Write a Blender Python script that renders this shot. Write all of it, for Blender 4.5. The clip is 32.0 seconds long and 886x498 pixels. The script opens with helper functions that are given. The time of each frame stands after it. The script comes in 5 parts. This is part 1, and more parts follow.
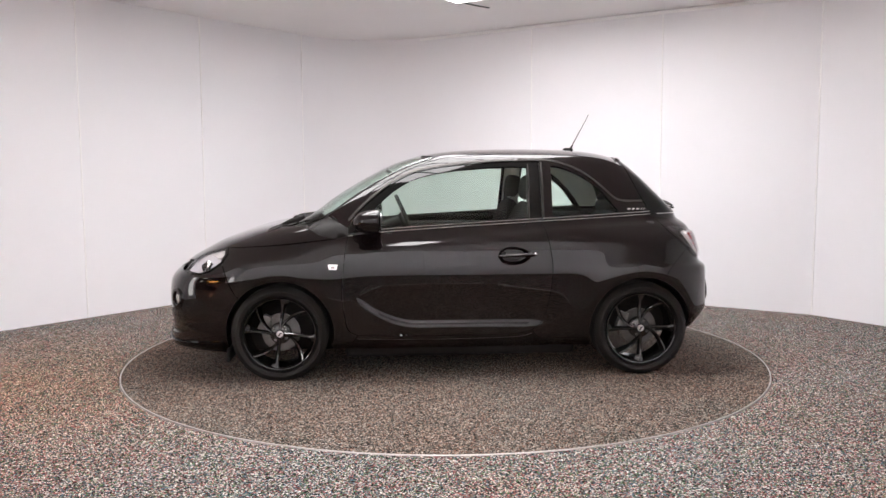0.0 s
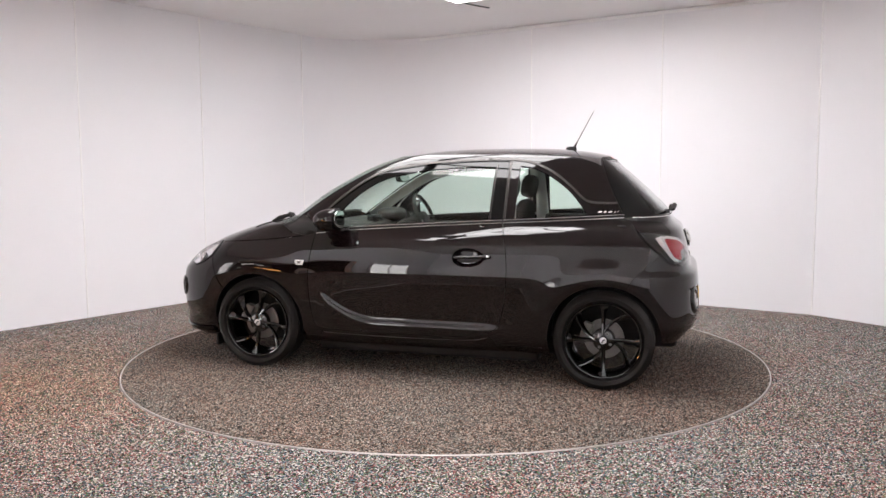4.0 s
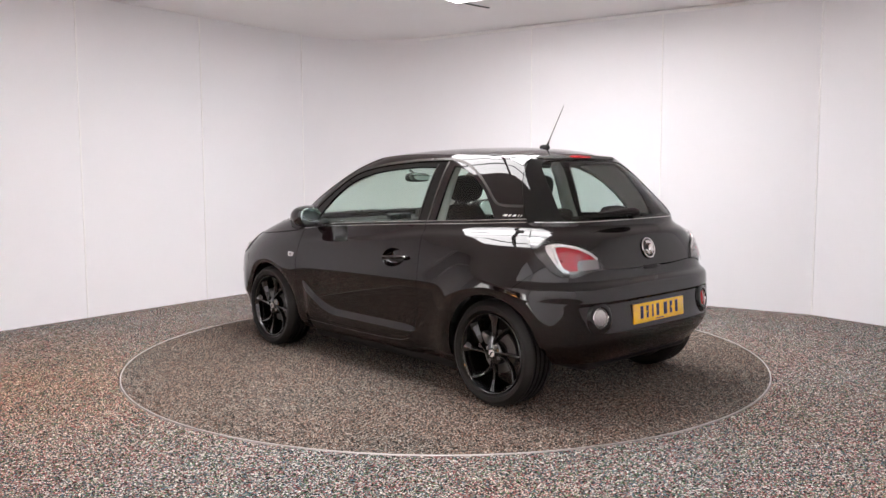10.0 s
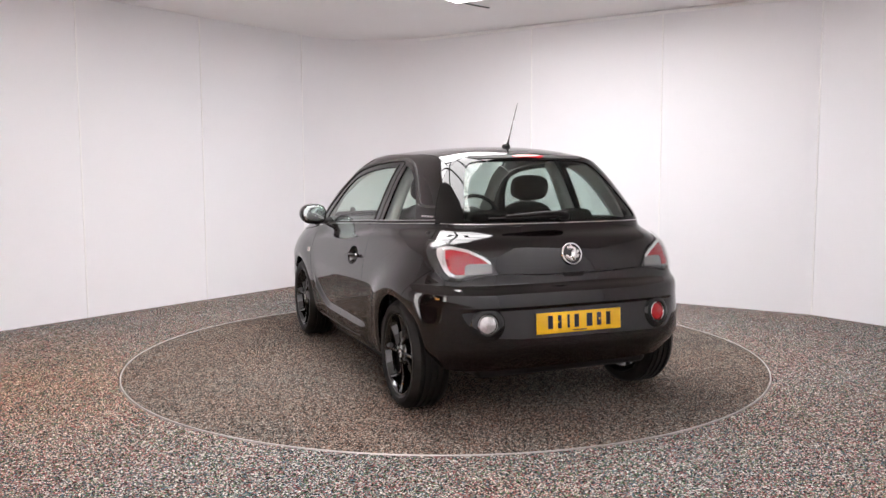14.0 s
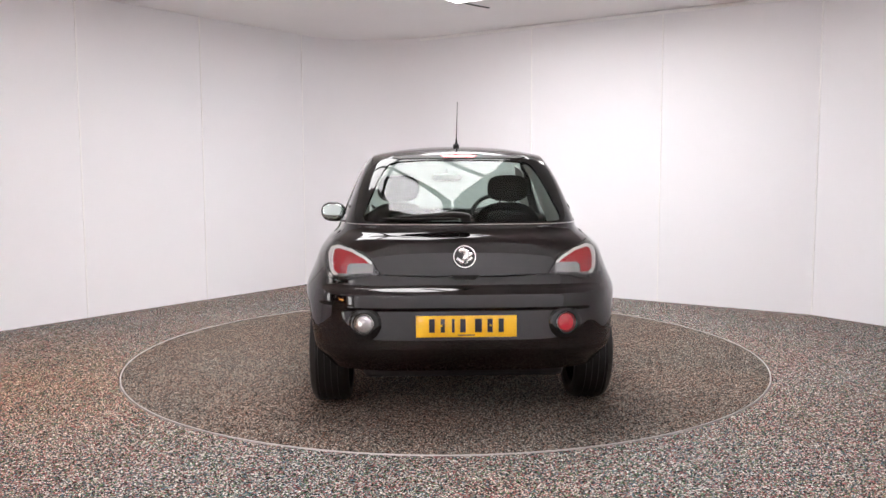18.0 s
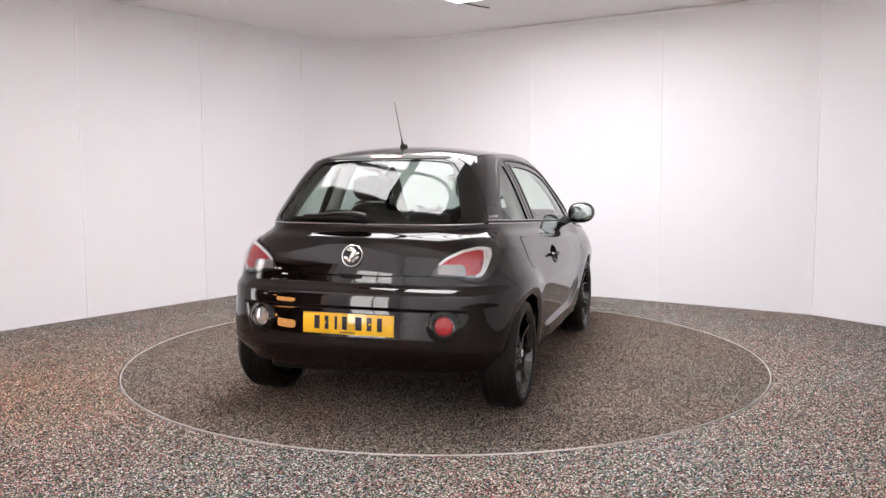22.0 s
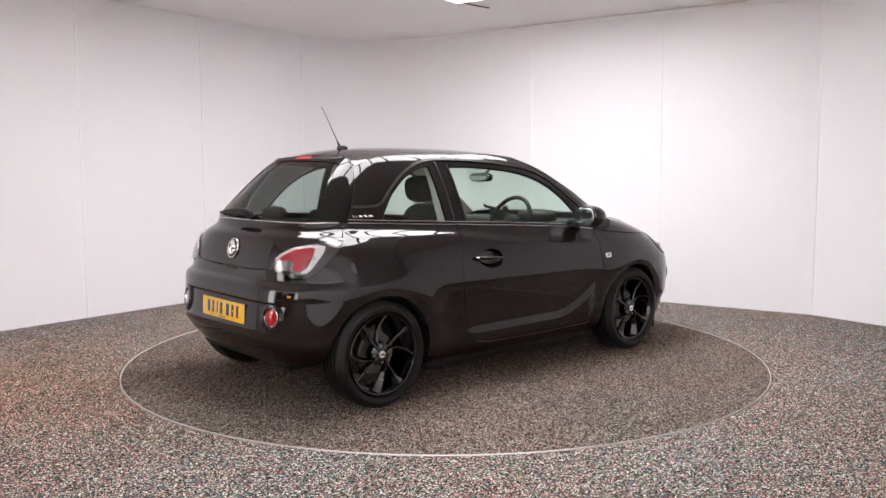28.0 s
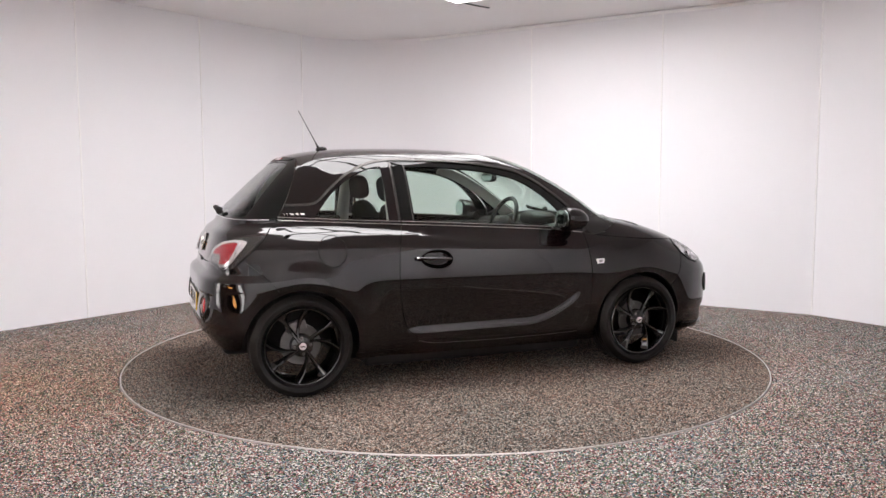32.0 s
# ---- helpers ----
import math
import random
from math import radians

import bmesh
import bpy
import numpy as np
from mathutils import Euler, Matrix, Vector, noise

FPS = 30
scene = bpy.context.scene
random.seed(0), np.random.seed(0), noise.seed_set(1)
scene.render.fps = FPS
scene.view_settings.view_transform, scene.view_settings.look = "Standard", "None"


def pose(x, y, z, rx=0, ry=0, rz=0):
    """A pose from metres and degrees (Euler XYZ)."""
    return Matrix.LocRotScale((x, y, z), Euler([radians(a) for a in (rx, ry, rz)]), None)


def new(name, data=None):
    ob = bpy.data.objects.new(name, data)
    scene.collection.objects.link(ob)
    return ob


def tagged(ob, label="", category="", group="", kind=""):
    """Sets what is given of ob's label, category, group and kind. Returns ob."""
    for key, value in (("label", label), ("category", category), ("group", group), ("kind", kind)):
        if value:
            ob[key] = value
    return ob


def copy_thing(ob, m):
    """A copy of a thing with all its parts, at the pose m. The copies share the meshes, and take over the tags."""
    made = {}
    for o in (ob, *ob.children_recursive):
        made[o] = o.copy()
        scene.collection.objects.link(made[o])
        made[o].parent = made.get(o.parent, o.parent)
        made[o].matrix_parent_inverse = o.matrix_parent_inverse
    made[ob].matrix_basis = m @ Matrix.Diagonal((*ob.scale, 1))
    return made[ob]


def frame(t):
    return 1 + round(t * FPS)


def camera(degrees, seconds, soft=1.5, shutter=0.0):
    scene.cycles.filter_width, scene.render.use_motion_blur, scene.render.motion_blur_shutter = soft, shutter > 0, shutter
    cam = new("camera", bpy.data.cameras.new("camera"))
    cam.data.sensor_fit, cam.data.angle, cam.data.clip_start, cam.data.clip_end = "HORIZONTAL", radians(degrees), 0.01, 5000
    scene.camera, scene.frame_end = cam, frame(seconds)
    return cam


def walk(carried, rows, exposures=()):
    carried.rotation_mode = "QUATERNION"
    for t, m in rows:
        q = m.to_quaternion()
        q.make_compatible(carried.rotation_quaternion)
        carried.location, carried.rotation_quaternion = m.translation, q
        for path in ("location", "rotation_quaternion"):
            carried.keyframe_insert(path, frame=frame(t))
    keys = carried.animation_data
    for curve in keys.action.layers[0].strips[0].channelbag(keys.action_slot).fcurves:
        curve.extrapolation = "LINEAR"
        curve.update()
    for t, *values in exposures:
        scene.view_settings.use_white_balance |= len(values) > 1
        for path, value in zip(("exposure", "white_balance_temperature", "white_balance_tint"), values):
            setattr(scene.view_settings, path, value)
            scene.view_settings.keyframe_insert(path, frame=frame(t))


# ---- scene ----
cam = camera(56.79, 32.0, soft=1.5)


def motions():
    """The camera stands still; the turntable and the car on it turn at one even speed."""
    rows = []
    for i in range(129):
        t = i * 0.25
        a = 184.158 - 5.0985 * t
        rows.append((t, a))
    walk(turntable, [(t, pose(0, 0, 0, 0, 0, a)) for t, a in rows])
    walk(car, [(t, pose(0, 0, 0, 0, 0, a) @ pose(0, -0.033, 0)) for t, a in rows])


eye = Vector((0, -5.931, 1.3135))
stand = pose(*eye) @ pose(0, 0, 0, 0, 0, 0.124) @ pose(0, 0, 0, 90 - 5.378) @ pose(0, 0, 0, 0, 0, -0.205)
walk(cam, [(0.0, stand), (32.0, stand)])

# ---- world and light ----
world = bpy.data.worlds.new("world")
world.use_nodes = True
world.node_tree.nodes["Background"].inputs[0].default_value = (0.9, 0.92, 1.0, 1)
world.node_tree.nodes["Background"].inputs[1].default_value = 0.02
scene.world = world
scene.view_settings.exposure = 0.36
PANEL_GLOW = 10.6


# ---- materials ----
def material(name, color, rough=0.5, metal=0.0, coat=0.0, spec=0.5, transmission=0.0, ior=1.45):
    m = bpy.data.materials.new(name)
    m.use_nodes = True
    b = m.node_tree.nodes["Principled BSDF"]
    b.inputs["Base Color"].default_value = (*color, 1)
    b.inputs["Roughness"].default_value = rough
    b.inputs["Metallic"].default_value = metal
    b.inputs["Coat Weight"].default_value = coat
    b.inputs["Coat Roughness"].default_value = 0.015
    b.inputs["Coat IOR"].default_value = 1.55
    b.inputs["Specular IOR Level"].default_value = spec
    b.inputs["Transmission Weight"].default_value = transmission
    b.inputs["IOR"].default_value = ior
    return m


def nodes_of(m):
    return m.node_tree.nodes, m.node_tree.links, m.node_tree.nodes["Principled BSDF"]


def mottle(m, c1, c2, scale, detail=4.0, rough=None, bump=0.0, bump_scale=200.0):
    """Colour between c1 and c2 by a noise, roughness likewise, and a fine bump."""
    n, l, b = nodes_of(m)
    tc = n.new("ShaderNodeTexCoord")
    no = n.new("ShaderNodeTexNoise")
    no.inputs["Scale"].default_value = scale
    no.inputs["Detail"].default_value = detail
    l.new(tc.outputs["Object"], no.inputs["Vector"])
    mix = n.new("ShaderNodeMix")
    mix.data_type = "RGBA"
    mix.inputs["A"].default_value = (*c1, 1)
    mix.inputs["B"].default_value = (*c2, 1)
    l.new(no.outputs["Fac"], mix.inputs["Factor"])
    l.new(mix.outputs["Result"], b.inputs["Base Color"])
    if rough:
        mr = n.new("ShaderNodeMapRange")
        mr.inputs["To Min"].default_value, mr.inputs["To Max"].default_value = rough
        l.new(no.outputs["Fac"], mr.inputs["Value"])
        l.new(mr.outputs["Result"], b.inputs["Roughness"])
    if bump:
        nb = n.new("ShaderNodeTexNoise")
        nb.inputs["Scale"].default_value = bump_scale
        nb.inputs["Detail"].default_value = 3
        l.new(tc.outputs["Object"], nb.inputs["Vector"])
        bp = n.new("ShaderNodeBump")
        bp.inputs["Strength"].default_value = bump
        bp.inputs["Distance"].default_value = 0.002
        l.new(nb.outputs["Fac"], bp.inputs["Height"])
        l.new(bp.outputs["Normal"], b.inputs["Normal"])
    return m


def carpet(name, dark, mid, pale, specks, tint_spot=None):
    """Tufted carpet: dark and pale loops with coloured flecks a few millimetres across."""
    m = material(name, mid, 0.95, spec=0.1)
    n, l, b = nodes_of(m)
    tc = n.new("ShaderNodeTexCoord")
    vo = n.new("ShaderNodeTexVoronoi")
    vo.inputs["Scale"].default_value = 168
    vo.inputs["Randomness"].default_value = 1.0
    l.new(tc.outputs["Object"], vo.inputs["Vector"])
    sep = n.new("ShaderNodeSeparateColor")
    l.new(vo.outputs["Color"], sep.inputs["Color"])
    ramp = n.new("ShaderNodeValToRGB")
    e = ramp.color_ramp.elements
    e[0].position, e[0].color = 0.0, (*dark, 1)
    e[1].position, e[1].color = 1.0, (*pale, 1)
    k = e.new(0.50)
    k.color = (*dark, 1)
    k = e.new(0.62)
    k.color = (*mid, 1)
    k = e.new(0.84)
    k.color = (*mid, 1)
    k = e.new(0.93)
    k.color = (*pale, 1)
    l.new(sep.outputs["Red"], ramp.inputs["Fac"])
    hue = n.new("ShaderNodeValToRGB")
    hue.color_ramp.interpolation = "CONSTANT"
    h = hue.color_ramp.elements
    h[0].position, h[0].color = 0.0, (*specks[0], 1)
    h[1].position, h[1].color = 0.3, (*specks[1], 1)
    k = h.new(0.55)
    k.color = (*specks[2], 1)
    k = h.new(0.8)
    k.color = (*specks[3], 1)
    l.new(sep.outputs["Green"], hue.inputs["Fac"])
    gt = n.new("ShaderNodeMath")
    gt.operation = "GREATER_THAN"
    gt.inputs[1].default_value = 0.66
    l.new(sep.outputs["Blue"], gt.inputs[0])
    mix = n.new("ShaderNodeMix")
    mix.data_type = "RGBA"
    l.new(gt.outputs[0], mix.inputs["Factor"])
    l.new(ramp.outputs["Color"], mix.inputs["A"])
    l.new(hue.outputs["Color"], mix.inputs["B"])
    # broad wear and dust
    no = n.new("ShaderNodeTexNoise")
    no.inputs["Scale"].default_value = 1.1
    no.inputs["Detail"].default_value = 5
    l.new(tc.outputs["Object"], no.inputs["Vector"])
    wr = n.new("ShaderNodeMapRange")
    wr.inputs["To Min"].default_value, wr.inputs["To Max"].default_value = 0.79, 1.16
    l.new(no.outputs["Fac"], wr.inputs["Value"])
    sc = n.new("ShaderNodeVectorMath")
    sc.operation = "SCALE"
    l.new(mix.outputs["Result"], sc.inputs[0])
    l.new(wr.outputs["Result"], sc.inputs["Scale"])
    # faded patches lean to rust or to slate
    nt = n.new("ShaderNodeTexNoise")
    nt.inputs["Scale"].default_value = 0.7
    nt.inputs["Detail"].default_value = 6
    l.new(tc.outputs["Object"], nt.inputs["Vector"])
    tr = n.new("ShaderNodeValToRGB")
    t0 = tr.color_ramp.elements
    t0[0].position, t0[0].color = 0.38, (0.99, 0.985, 0.96, 1)
    t0[1].position, t0[1].color = 0.64, (1.10, 0.965, 0.89, 1)
    l.new(nt.outputs["Fac"], tr.inputs["Fac"])
    mu = n.new("ShaderNodeVectorMath")
    mu.operation = "MULTIPLY"
    l.new(sc.outputs["Vector"], mu.inputs[0])
    l.new(tr.outputs["Color"], mu.inputs[1])
    out = mu.outputs["Vector"]
    if tint_spot:
        # a rust-brown tint round one spot, fading outwards
        dist = n.new("ShaderNodeVectorMath")
        dist.operation = "DISTANCE"
        dist.inputs[1].default_value = (tint_spot[0], tint_spot[1], 0)
        l.new(tc.outputs["Object"], dist.inputs[0])
        fall = n.new("ShaderNodeMapRange")
        fall.interpolation_type = "SMOOTHSTEP"
        fall.inputs["From Min"].default_value, fall.inputs["From Max"].default_value = 0.2, tint_spot[2]
        fall.inputs["To Min"].default_value, fall.inputs["To Max"].default_value = 1.0, 0.0
        l.new(dist.outputs["Value"], fall.inputs["Value"])
        rust = n.new("ShaderNodeMix")
        rust.data_type = "RGBA"
        rust.blend_type = "MULTIPLY"
        l.new(fall.outputs["Result"], rust.inputs["Factor"])
        l.new(out, rust.inputs["A"])
        rust.inputs["B"].default_value = (1.13, 0.92, 0.77, 1)
        out = rust.outputs["Result"]
    l.new(out, b.inputs["Base Color"])
    bp = n.new("ShaderNodeBump")
    bp.inputs["Strength"].default_value = 0.6
    bp.inputs["Distance"].default_value = 0.004
    l.new(vo.outputs["Distance"], bp.inputs["Height"])
    bp.invert = True
    l.new(bp.outputs["Normal"], b.inputs["Normal"])
    return m


def glass(name, tint, rough=0.0, gloss=0.055):
    """Thin automotive glass: clear tinted passage with a mirror coat that grows at grazing angles."""
    m = bpy.data.materials.new(name)
    m.use_nodes = True
    n, l = m.node_tree.nodes, m.node_tree.links
    n.remove(n["Principled BSDF"])
    tr = n.new("ShaderNodeBsdfTransparent")
    tr.inputs["Color"].default_value = (*tint, 1)
    gl = n.new("ShaderNodeBsdfGlossy")
    gl.inputs["Roughness"].default_value = rough
    fr = n.new("ShaderNodeLayerWeight")
    fr.inputs["Blend"].default_value = 0.5
    pw = n.new("ShaderNodeMath")
    pw.operation = "POWER"
    pw.inputs[1].default_value = 4.5
    l.new(fr.outputs["Facing"], pw.inputs[0])
    mr = n.new("ShaderNodeMapRange")
    mr.inputs["To Min"].default_value, mr.inputs["To Max"].default_value = gloss, 1.0
    l.new(pw.outputs[0], mr.inputs["Value"])
    mx = n.new("ShaderNodeMixShader")
    l.new(mr.outputs["Result"], mx.inputs["Fac"])
    l.new(tr.outputs["BSDF"], mx.inputs[1])
    l.new(gl.outputs["BSDF"], mx.inputs[2])
    l.new(mx.outputs["Shader"], n["Material Output"].inputs["Surface"])
    return m


def glow(name, color, strength):
    m = bpy.data.materials.new(name)
    m.use_nodes = True
    b = m.node_tree.nodes["Principled BSDF"]
    b.inputs["Base Color"].default_value = (*color, 1)
    b.inputs["Emission Color"].default_value = (*color, 1)
    b.inputs["Emission Strength"].default_value = strength
    return m


M_WALL = mottle(material("wall_panel", (0.8, 0.78, 0.79), 0.42, spec=0.35), (0.845, 0.838, 0.862), (0.885, 0.874, 0.898), 0.9, 3, (0.36, 0.5), 0.05, 60)
M_JOINT = mottle(material("joint_strip", (0.93, 0.92, 0.92), 0.4), (0.91, 0.90, 0.90), (0.95, 0.94, 0.94), 6)
M_CEIL = mottle(material("ceiling_paint", (0.72, 0.7, 0.7), 0.8), (0.88, 0.86, 0.86), (0.92, 0.90, 0.90), 1.3)
M_DARK = mottle(material("dark_hall", (0.03, 0.028, 0.027), 0.8), (0.02, 0.018, 0.017), (0.05, 0.045, 0.04), 3)
M_CARPET = carpet("carpet_hall", (0.010, 0.010, 0.010), (0.135, 0.127, 0.123), (0.95, 0.94, 0.91), ((0.40, 0.15, 0.15), (0.10, 0.18, 0.24), (0.60, 0.54, 0.50), (0.12, 0.23, 0.11)), (-2.55, -1.0, 2.0))
M_CARPET2 = carpet("carpet_disc", (0.009, 0.008, 0.007), (0.106, 0.096, 0.086), (0.54, 0.51, 0.475), ((0.26, 0.15, 0.11), (0.15, 0.14, 0.135), (0.44, 0.38, 0.33), (0.11, 0.115, 0.095)))
M_RING = mottle(material("ring_metal", (0.55, 0.52, 0.49), 0.4, 0.6), (0.48, 0.45, 0.43), (0.68, 0.64, 0.62), 14)
M_PAINT = mottle(material("black_paint", (0.0036, 0.0011, 0.0014), 0.5, coat=1.0, spec=0.03), (0.0032, 0.0010, 0.0013), (0.0040, 0.0012, 0.0015), 30, 2)
M_PAINT.node_tree.nodes["Principled BSDF"].inputs["Coat IOR"].default_value = 1.53
M_GLOSS = material("gloss_black", (0.005, 0.005, 0.005), 0.04)
M_TRIM = mottle(material("black_plastic", (0.012, 0.011, 0.011), 0.5, spec=0.28), (0.009, 0.0078, 0.0076), (0.015, 0.0132, 0.0128), 60, 3, (0.42, 0.6), 0.2, 900)
M_RUBBER = mottle(material("tyre_rubber", (0.022, 0.021, 0.02), 0.62, spec=0.32), (0.0062, 0.0052, 0.0048), (0.0115, 0.010, 0.0094), 25, 4, (0.42, 0.6), 0.15, 500)
M_CHROME = material("chrome", (0.8, 0.79, 0.78), 0.12, 1.0)
M_STEEL = mottle(material("brake_steel", (0.3, 0.28, 0.27), 0.45, 0.7), (0.11, 0.105, 0.10), (0.20, 0.19, 0.185), 40)
M_GLASS = glass("window_glass", (0.79, 0.895, 0.84))
M_REARGLASS = glass("rear_window_glass", (0.56, 0.64, 0.61), 0.0, 0.05)
M_CLEAR = glass("clear_lens", (0.95, 0.95, 0.96))
M_RED = mottle(material("red_lens", (0.4, 0.008, 0.014), 0.08, coat=0.6), (0.32, 0.005, 0.010), (0.46, 0.012, 0.020), 90)
M_LAMPWHITE = mottle(material("lamp_reflector", (0.85, 0.82, 0.81), 0.16, 0.25, coat=0.8), (0.8, 0.77, 0.76), (0.9, 0.87, 0.86), 70)
M_HEADREFL = mottle(material("headlamp_reflector", (0.85, 0.83, 0.82), 0.25, 0.1, coat=0.5), (0.74, 0.73, 0.76), (0.95, 0.94, 0.97), 55, 2)
M_PLATE = mottle(material("yellow_plate", (0.92, 0.53, 0.012), 0.2, coat=1.0), (0.89, 0.51, 0.010), (0.95, 0.56, 0.016), 25)
M_INK = material("plate_ink", (0.012, 0.012, 0.014), 0.4)
M_CLOTH = mottle(material("seat_cloth", (0.02, 0.019, 0.019), 0.9, spec=0.2), (0.014, 0.013, 0.013), (0.03, 0.028, 0.028), 120, 3, None, 0.3, 700)
M_GREYTRIM = mottle(material("grey_trim", (0.6, 0.59, 0.57), 0.8), (0.56, 0.55, 0.53), (0.64, 0.63, 0.61), 30)
M_SMOKE = material("smoked_lens", (0.03, 0.028, 0.028), 0.08)
M_SATIN = mottle(material("satin_grey", (0.065, 0.06, 0.058), 0.34, 0.6), (0.058, 0.053, 0.051), (0.072, 0.067, 0.065), 40)
M_GREYLENS = mottle(material("grey_lens", (0.3, 0.28, 0.27), 0.2, 0.35, coat=0.8), (0.13, 0.12, 0.12), (0.46, 0.43, 0.42), 160, 1)
M_CLEARLAMP = mottle(material("clear_lamp", (0.4, 0.39, 0.38), 0.16, 0.6, coat=1.0), (0.22, 0.21, 0.21), (0.58, 0.57, 0.56), 120, 1)
M_MIRROR = material("mirror_glass", (0.52, 0.59, 0.565), 0.02, 1.0)
M_SCRIPT = material("script_paint", (0.75, 0.72, 0.73), 0.3, 0.2)


# ---- small mesh helpers ----
def link(name, bm, mat, parent=None, label="", smooth=True, matrix=None):
    me = bpy.data.meshes.new(name)
    bm.normal_update()
    bm.to_mesh(me)
    bm.free()
    me.materials.append(mat)
    if smooth:
        me.shade_smooth()
        me.set_sharp_from_angle(angle=radians(38))
    ob = new(name, me)
    if parent is not None:
        ob.parent = parent
    if matrix is not None:
        ob.matrix_local = matrix
    if label:
        ob["label"] = label
    return ob


def part(name, bm, mat, parent, label="", matrix=None):
    return link(name, bm, mat, parent, label, True, matrix)


def box(bm, c, s, bev=0.0, rot=None):
    r = bmesh.ops.create_cube(bm, size=1)
    m = Matrix.Translation(c) @ (rot.to_4x4() if rot is not None else Matrix.Identity(4)) @ Matrix.Diagonal((*s, 1))
    bmesh.ops.transform(bm, matrix=m, verts=r["verts"])
    if bev:
        es = list({e for v in r["verts"] for e in v.link_edges})
        bmesh.ops.bevel(bm, geom=es, offset=bev, segments=3, affect="EDGES", profile=0.6)
    return bm


def lathe(bm, profile, axis="y", n=64):
    """Turns (radius, height) points round an axis."""
    rings = []
    for r, h in profile:
        ring = []
        for i in range(n):
            a = 2 * math.pi * i / n
            c, s = r * math.cos(a), r * math.sin(a)
            p = (c, h, s) if axis == "y" else (c, s, h) if axis == "z" else (h, c, s)
            ring.append(bm.verts.new(p))
        rings.append(ring)
    for a, b in zip(rings, rings[1:]):
        for i in range(n):
            j = (i + 1) % n
            bm.faces.new((a[i], a[j], b[j], b[i]))
    return rings


def tube(bm, pts, rad, n=10, cap=True):
    """A round bar through points; rad is one radius or one for each point."""
    pts = [Vector(p) for p in pts]
    rads = rad if isinstance(rad, (list, tuple)) else [rad] * len(pts)
    rings = []
    for i, p in enumerate(pts):
        d = (pts[min(i + 1, len(pts) - 1)] - pts[max(i - 1, 0)]).normalized()
        u = d.cross(Vector((0, 0, 1)))
        if u.length < 0.1:
            u = d.cross(Vector((1, 0, 0)))
        u.normalize()
        v = d.cross(u)
        rings.append([bm.verts.new(p + rads[i] * (math.cos(2 * math.pi * k / n) * u + math.sin(2 * math.pi * k / n) * v)) for k in range(n)])
    for a, b in zip(rings, rings[1:]):
        for k in range(n):
            bm.faces.new((a[k], a[(k + 1) % n], b[(k + 1) % n], b[k]))
    if cap:
        bm.faces.new(rings[0])
        bm.faces.new(rings[-1][::-1])
    bmesh.ops.recalc_face_normals(bm, faces=bm.faces)
    return bm


def blob(bm, c, s, power=2.6, nu=28, nv=16, rot=None):
    """A rounded pillow-like solid with half sizes s."""
    def sgn(v, p):
        return math.copysign(abs(v) ** p, v)
    e = 2 / power
    rings = []
    for j in range(1, nv):
        f = math.pi * (j / nv - 0.5)
        ring = []
        for i in range(nu):
            a = 2 * math.pi * i / nu
            p = Vector((s[0] * sgn(math.cos(f), e) * sgn(math.cos(a), e), s[1] * sgn(math.cos(f), e) * sgn(math.sin(a), e), s[2] * sgn(math.sin(f), e)))
            if rot is not None:
                p = rot @ p
            ring.append(bm.verts.new(p + Vector(c)))
        rings.append(ring)
    for a, b in zip(rings, rings[1:]):
        for i in range(nu):
            bm.faces.new((a[i], a[(i + 1) % nu], b[(i + 1) % nu], b[i]))
    bm.faces.new(rings[0][::-1])
    bm.faces.new(rings[-1])
    return bm


# ---- the studio ----
CEIL, HIGH = 2.88, 4.9
LW = Vector((0.594, 0.8045, 0))    # along the wall behind the car's far corner
RW = Vector((0.8343, -0.5513, 0))  # along the long pale wall
CORNER = Vector((-1.068, 4.406, 0))
FIL = 0.95
pL = CORNER - LW * 6.3
pA = CORNER - LW * FIL
pB = CORNER + RW * FIL
pC = Vector((3.346, 1.488, 0))
pD = pC + Vector((0.545, -0.838, 0)).normalized() * 1.44
pE = pD + Vector((0.10, -0.995, 0)) * 8.8
pF = Vector((-5.2, pE.y, 0))
pG = Vector((-5.2, pL.y, 0))


def wall(name, a, b, label, opening=None, thick=0.12, joints=(), CEIL=CEIL):
    """A wall from a to b, thick outwards, with an opening (from, to, height) and raised joint strips."""
    d = (b - a).normalized()
    out = Vector((-d.y, d.x, 0))
    L = (b - a).length
    rot = Matrix((d, out, Vector((0, 0, 1)))).transposed()
    bm = bmesh.new()
    runs = [(0, L, 0, CEIL)]
    if opening:
        o0, o1, oh = opening
        runs = [(0, o0, 0, CEIL), (o0, o1, oh, CEIL), (o1, L, 0, CEIL)]
    for x0, x1, z0, z1 in runs:
        c = a + d * (x0 + x1) / 2 + out * (thick / 2) + Vector((0, 0, (z0 + z1) / 2))
        box(bm, c, (x1 - x0, thick, z1 - z0), 0, rot)
    w = tagged(link(name, bm, M_WALL, smooth=False), label, "wall", kind="structure")
    for j in joints:
        bm = bmesh.new()
        box(bm, a + d * j - out * 0.004 + Vector((0, 0, CEIL / 2)), (0.014, 0.010, CEIL - 0.004), 0.0045, rot)
        part("joint_strip", bm, M_JOINT, w)
    return w


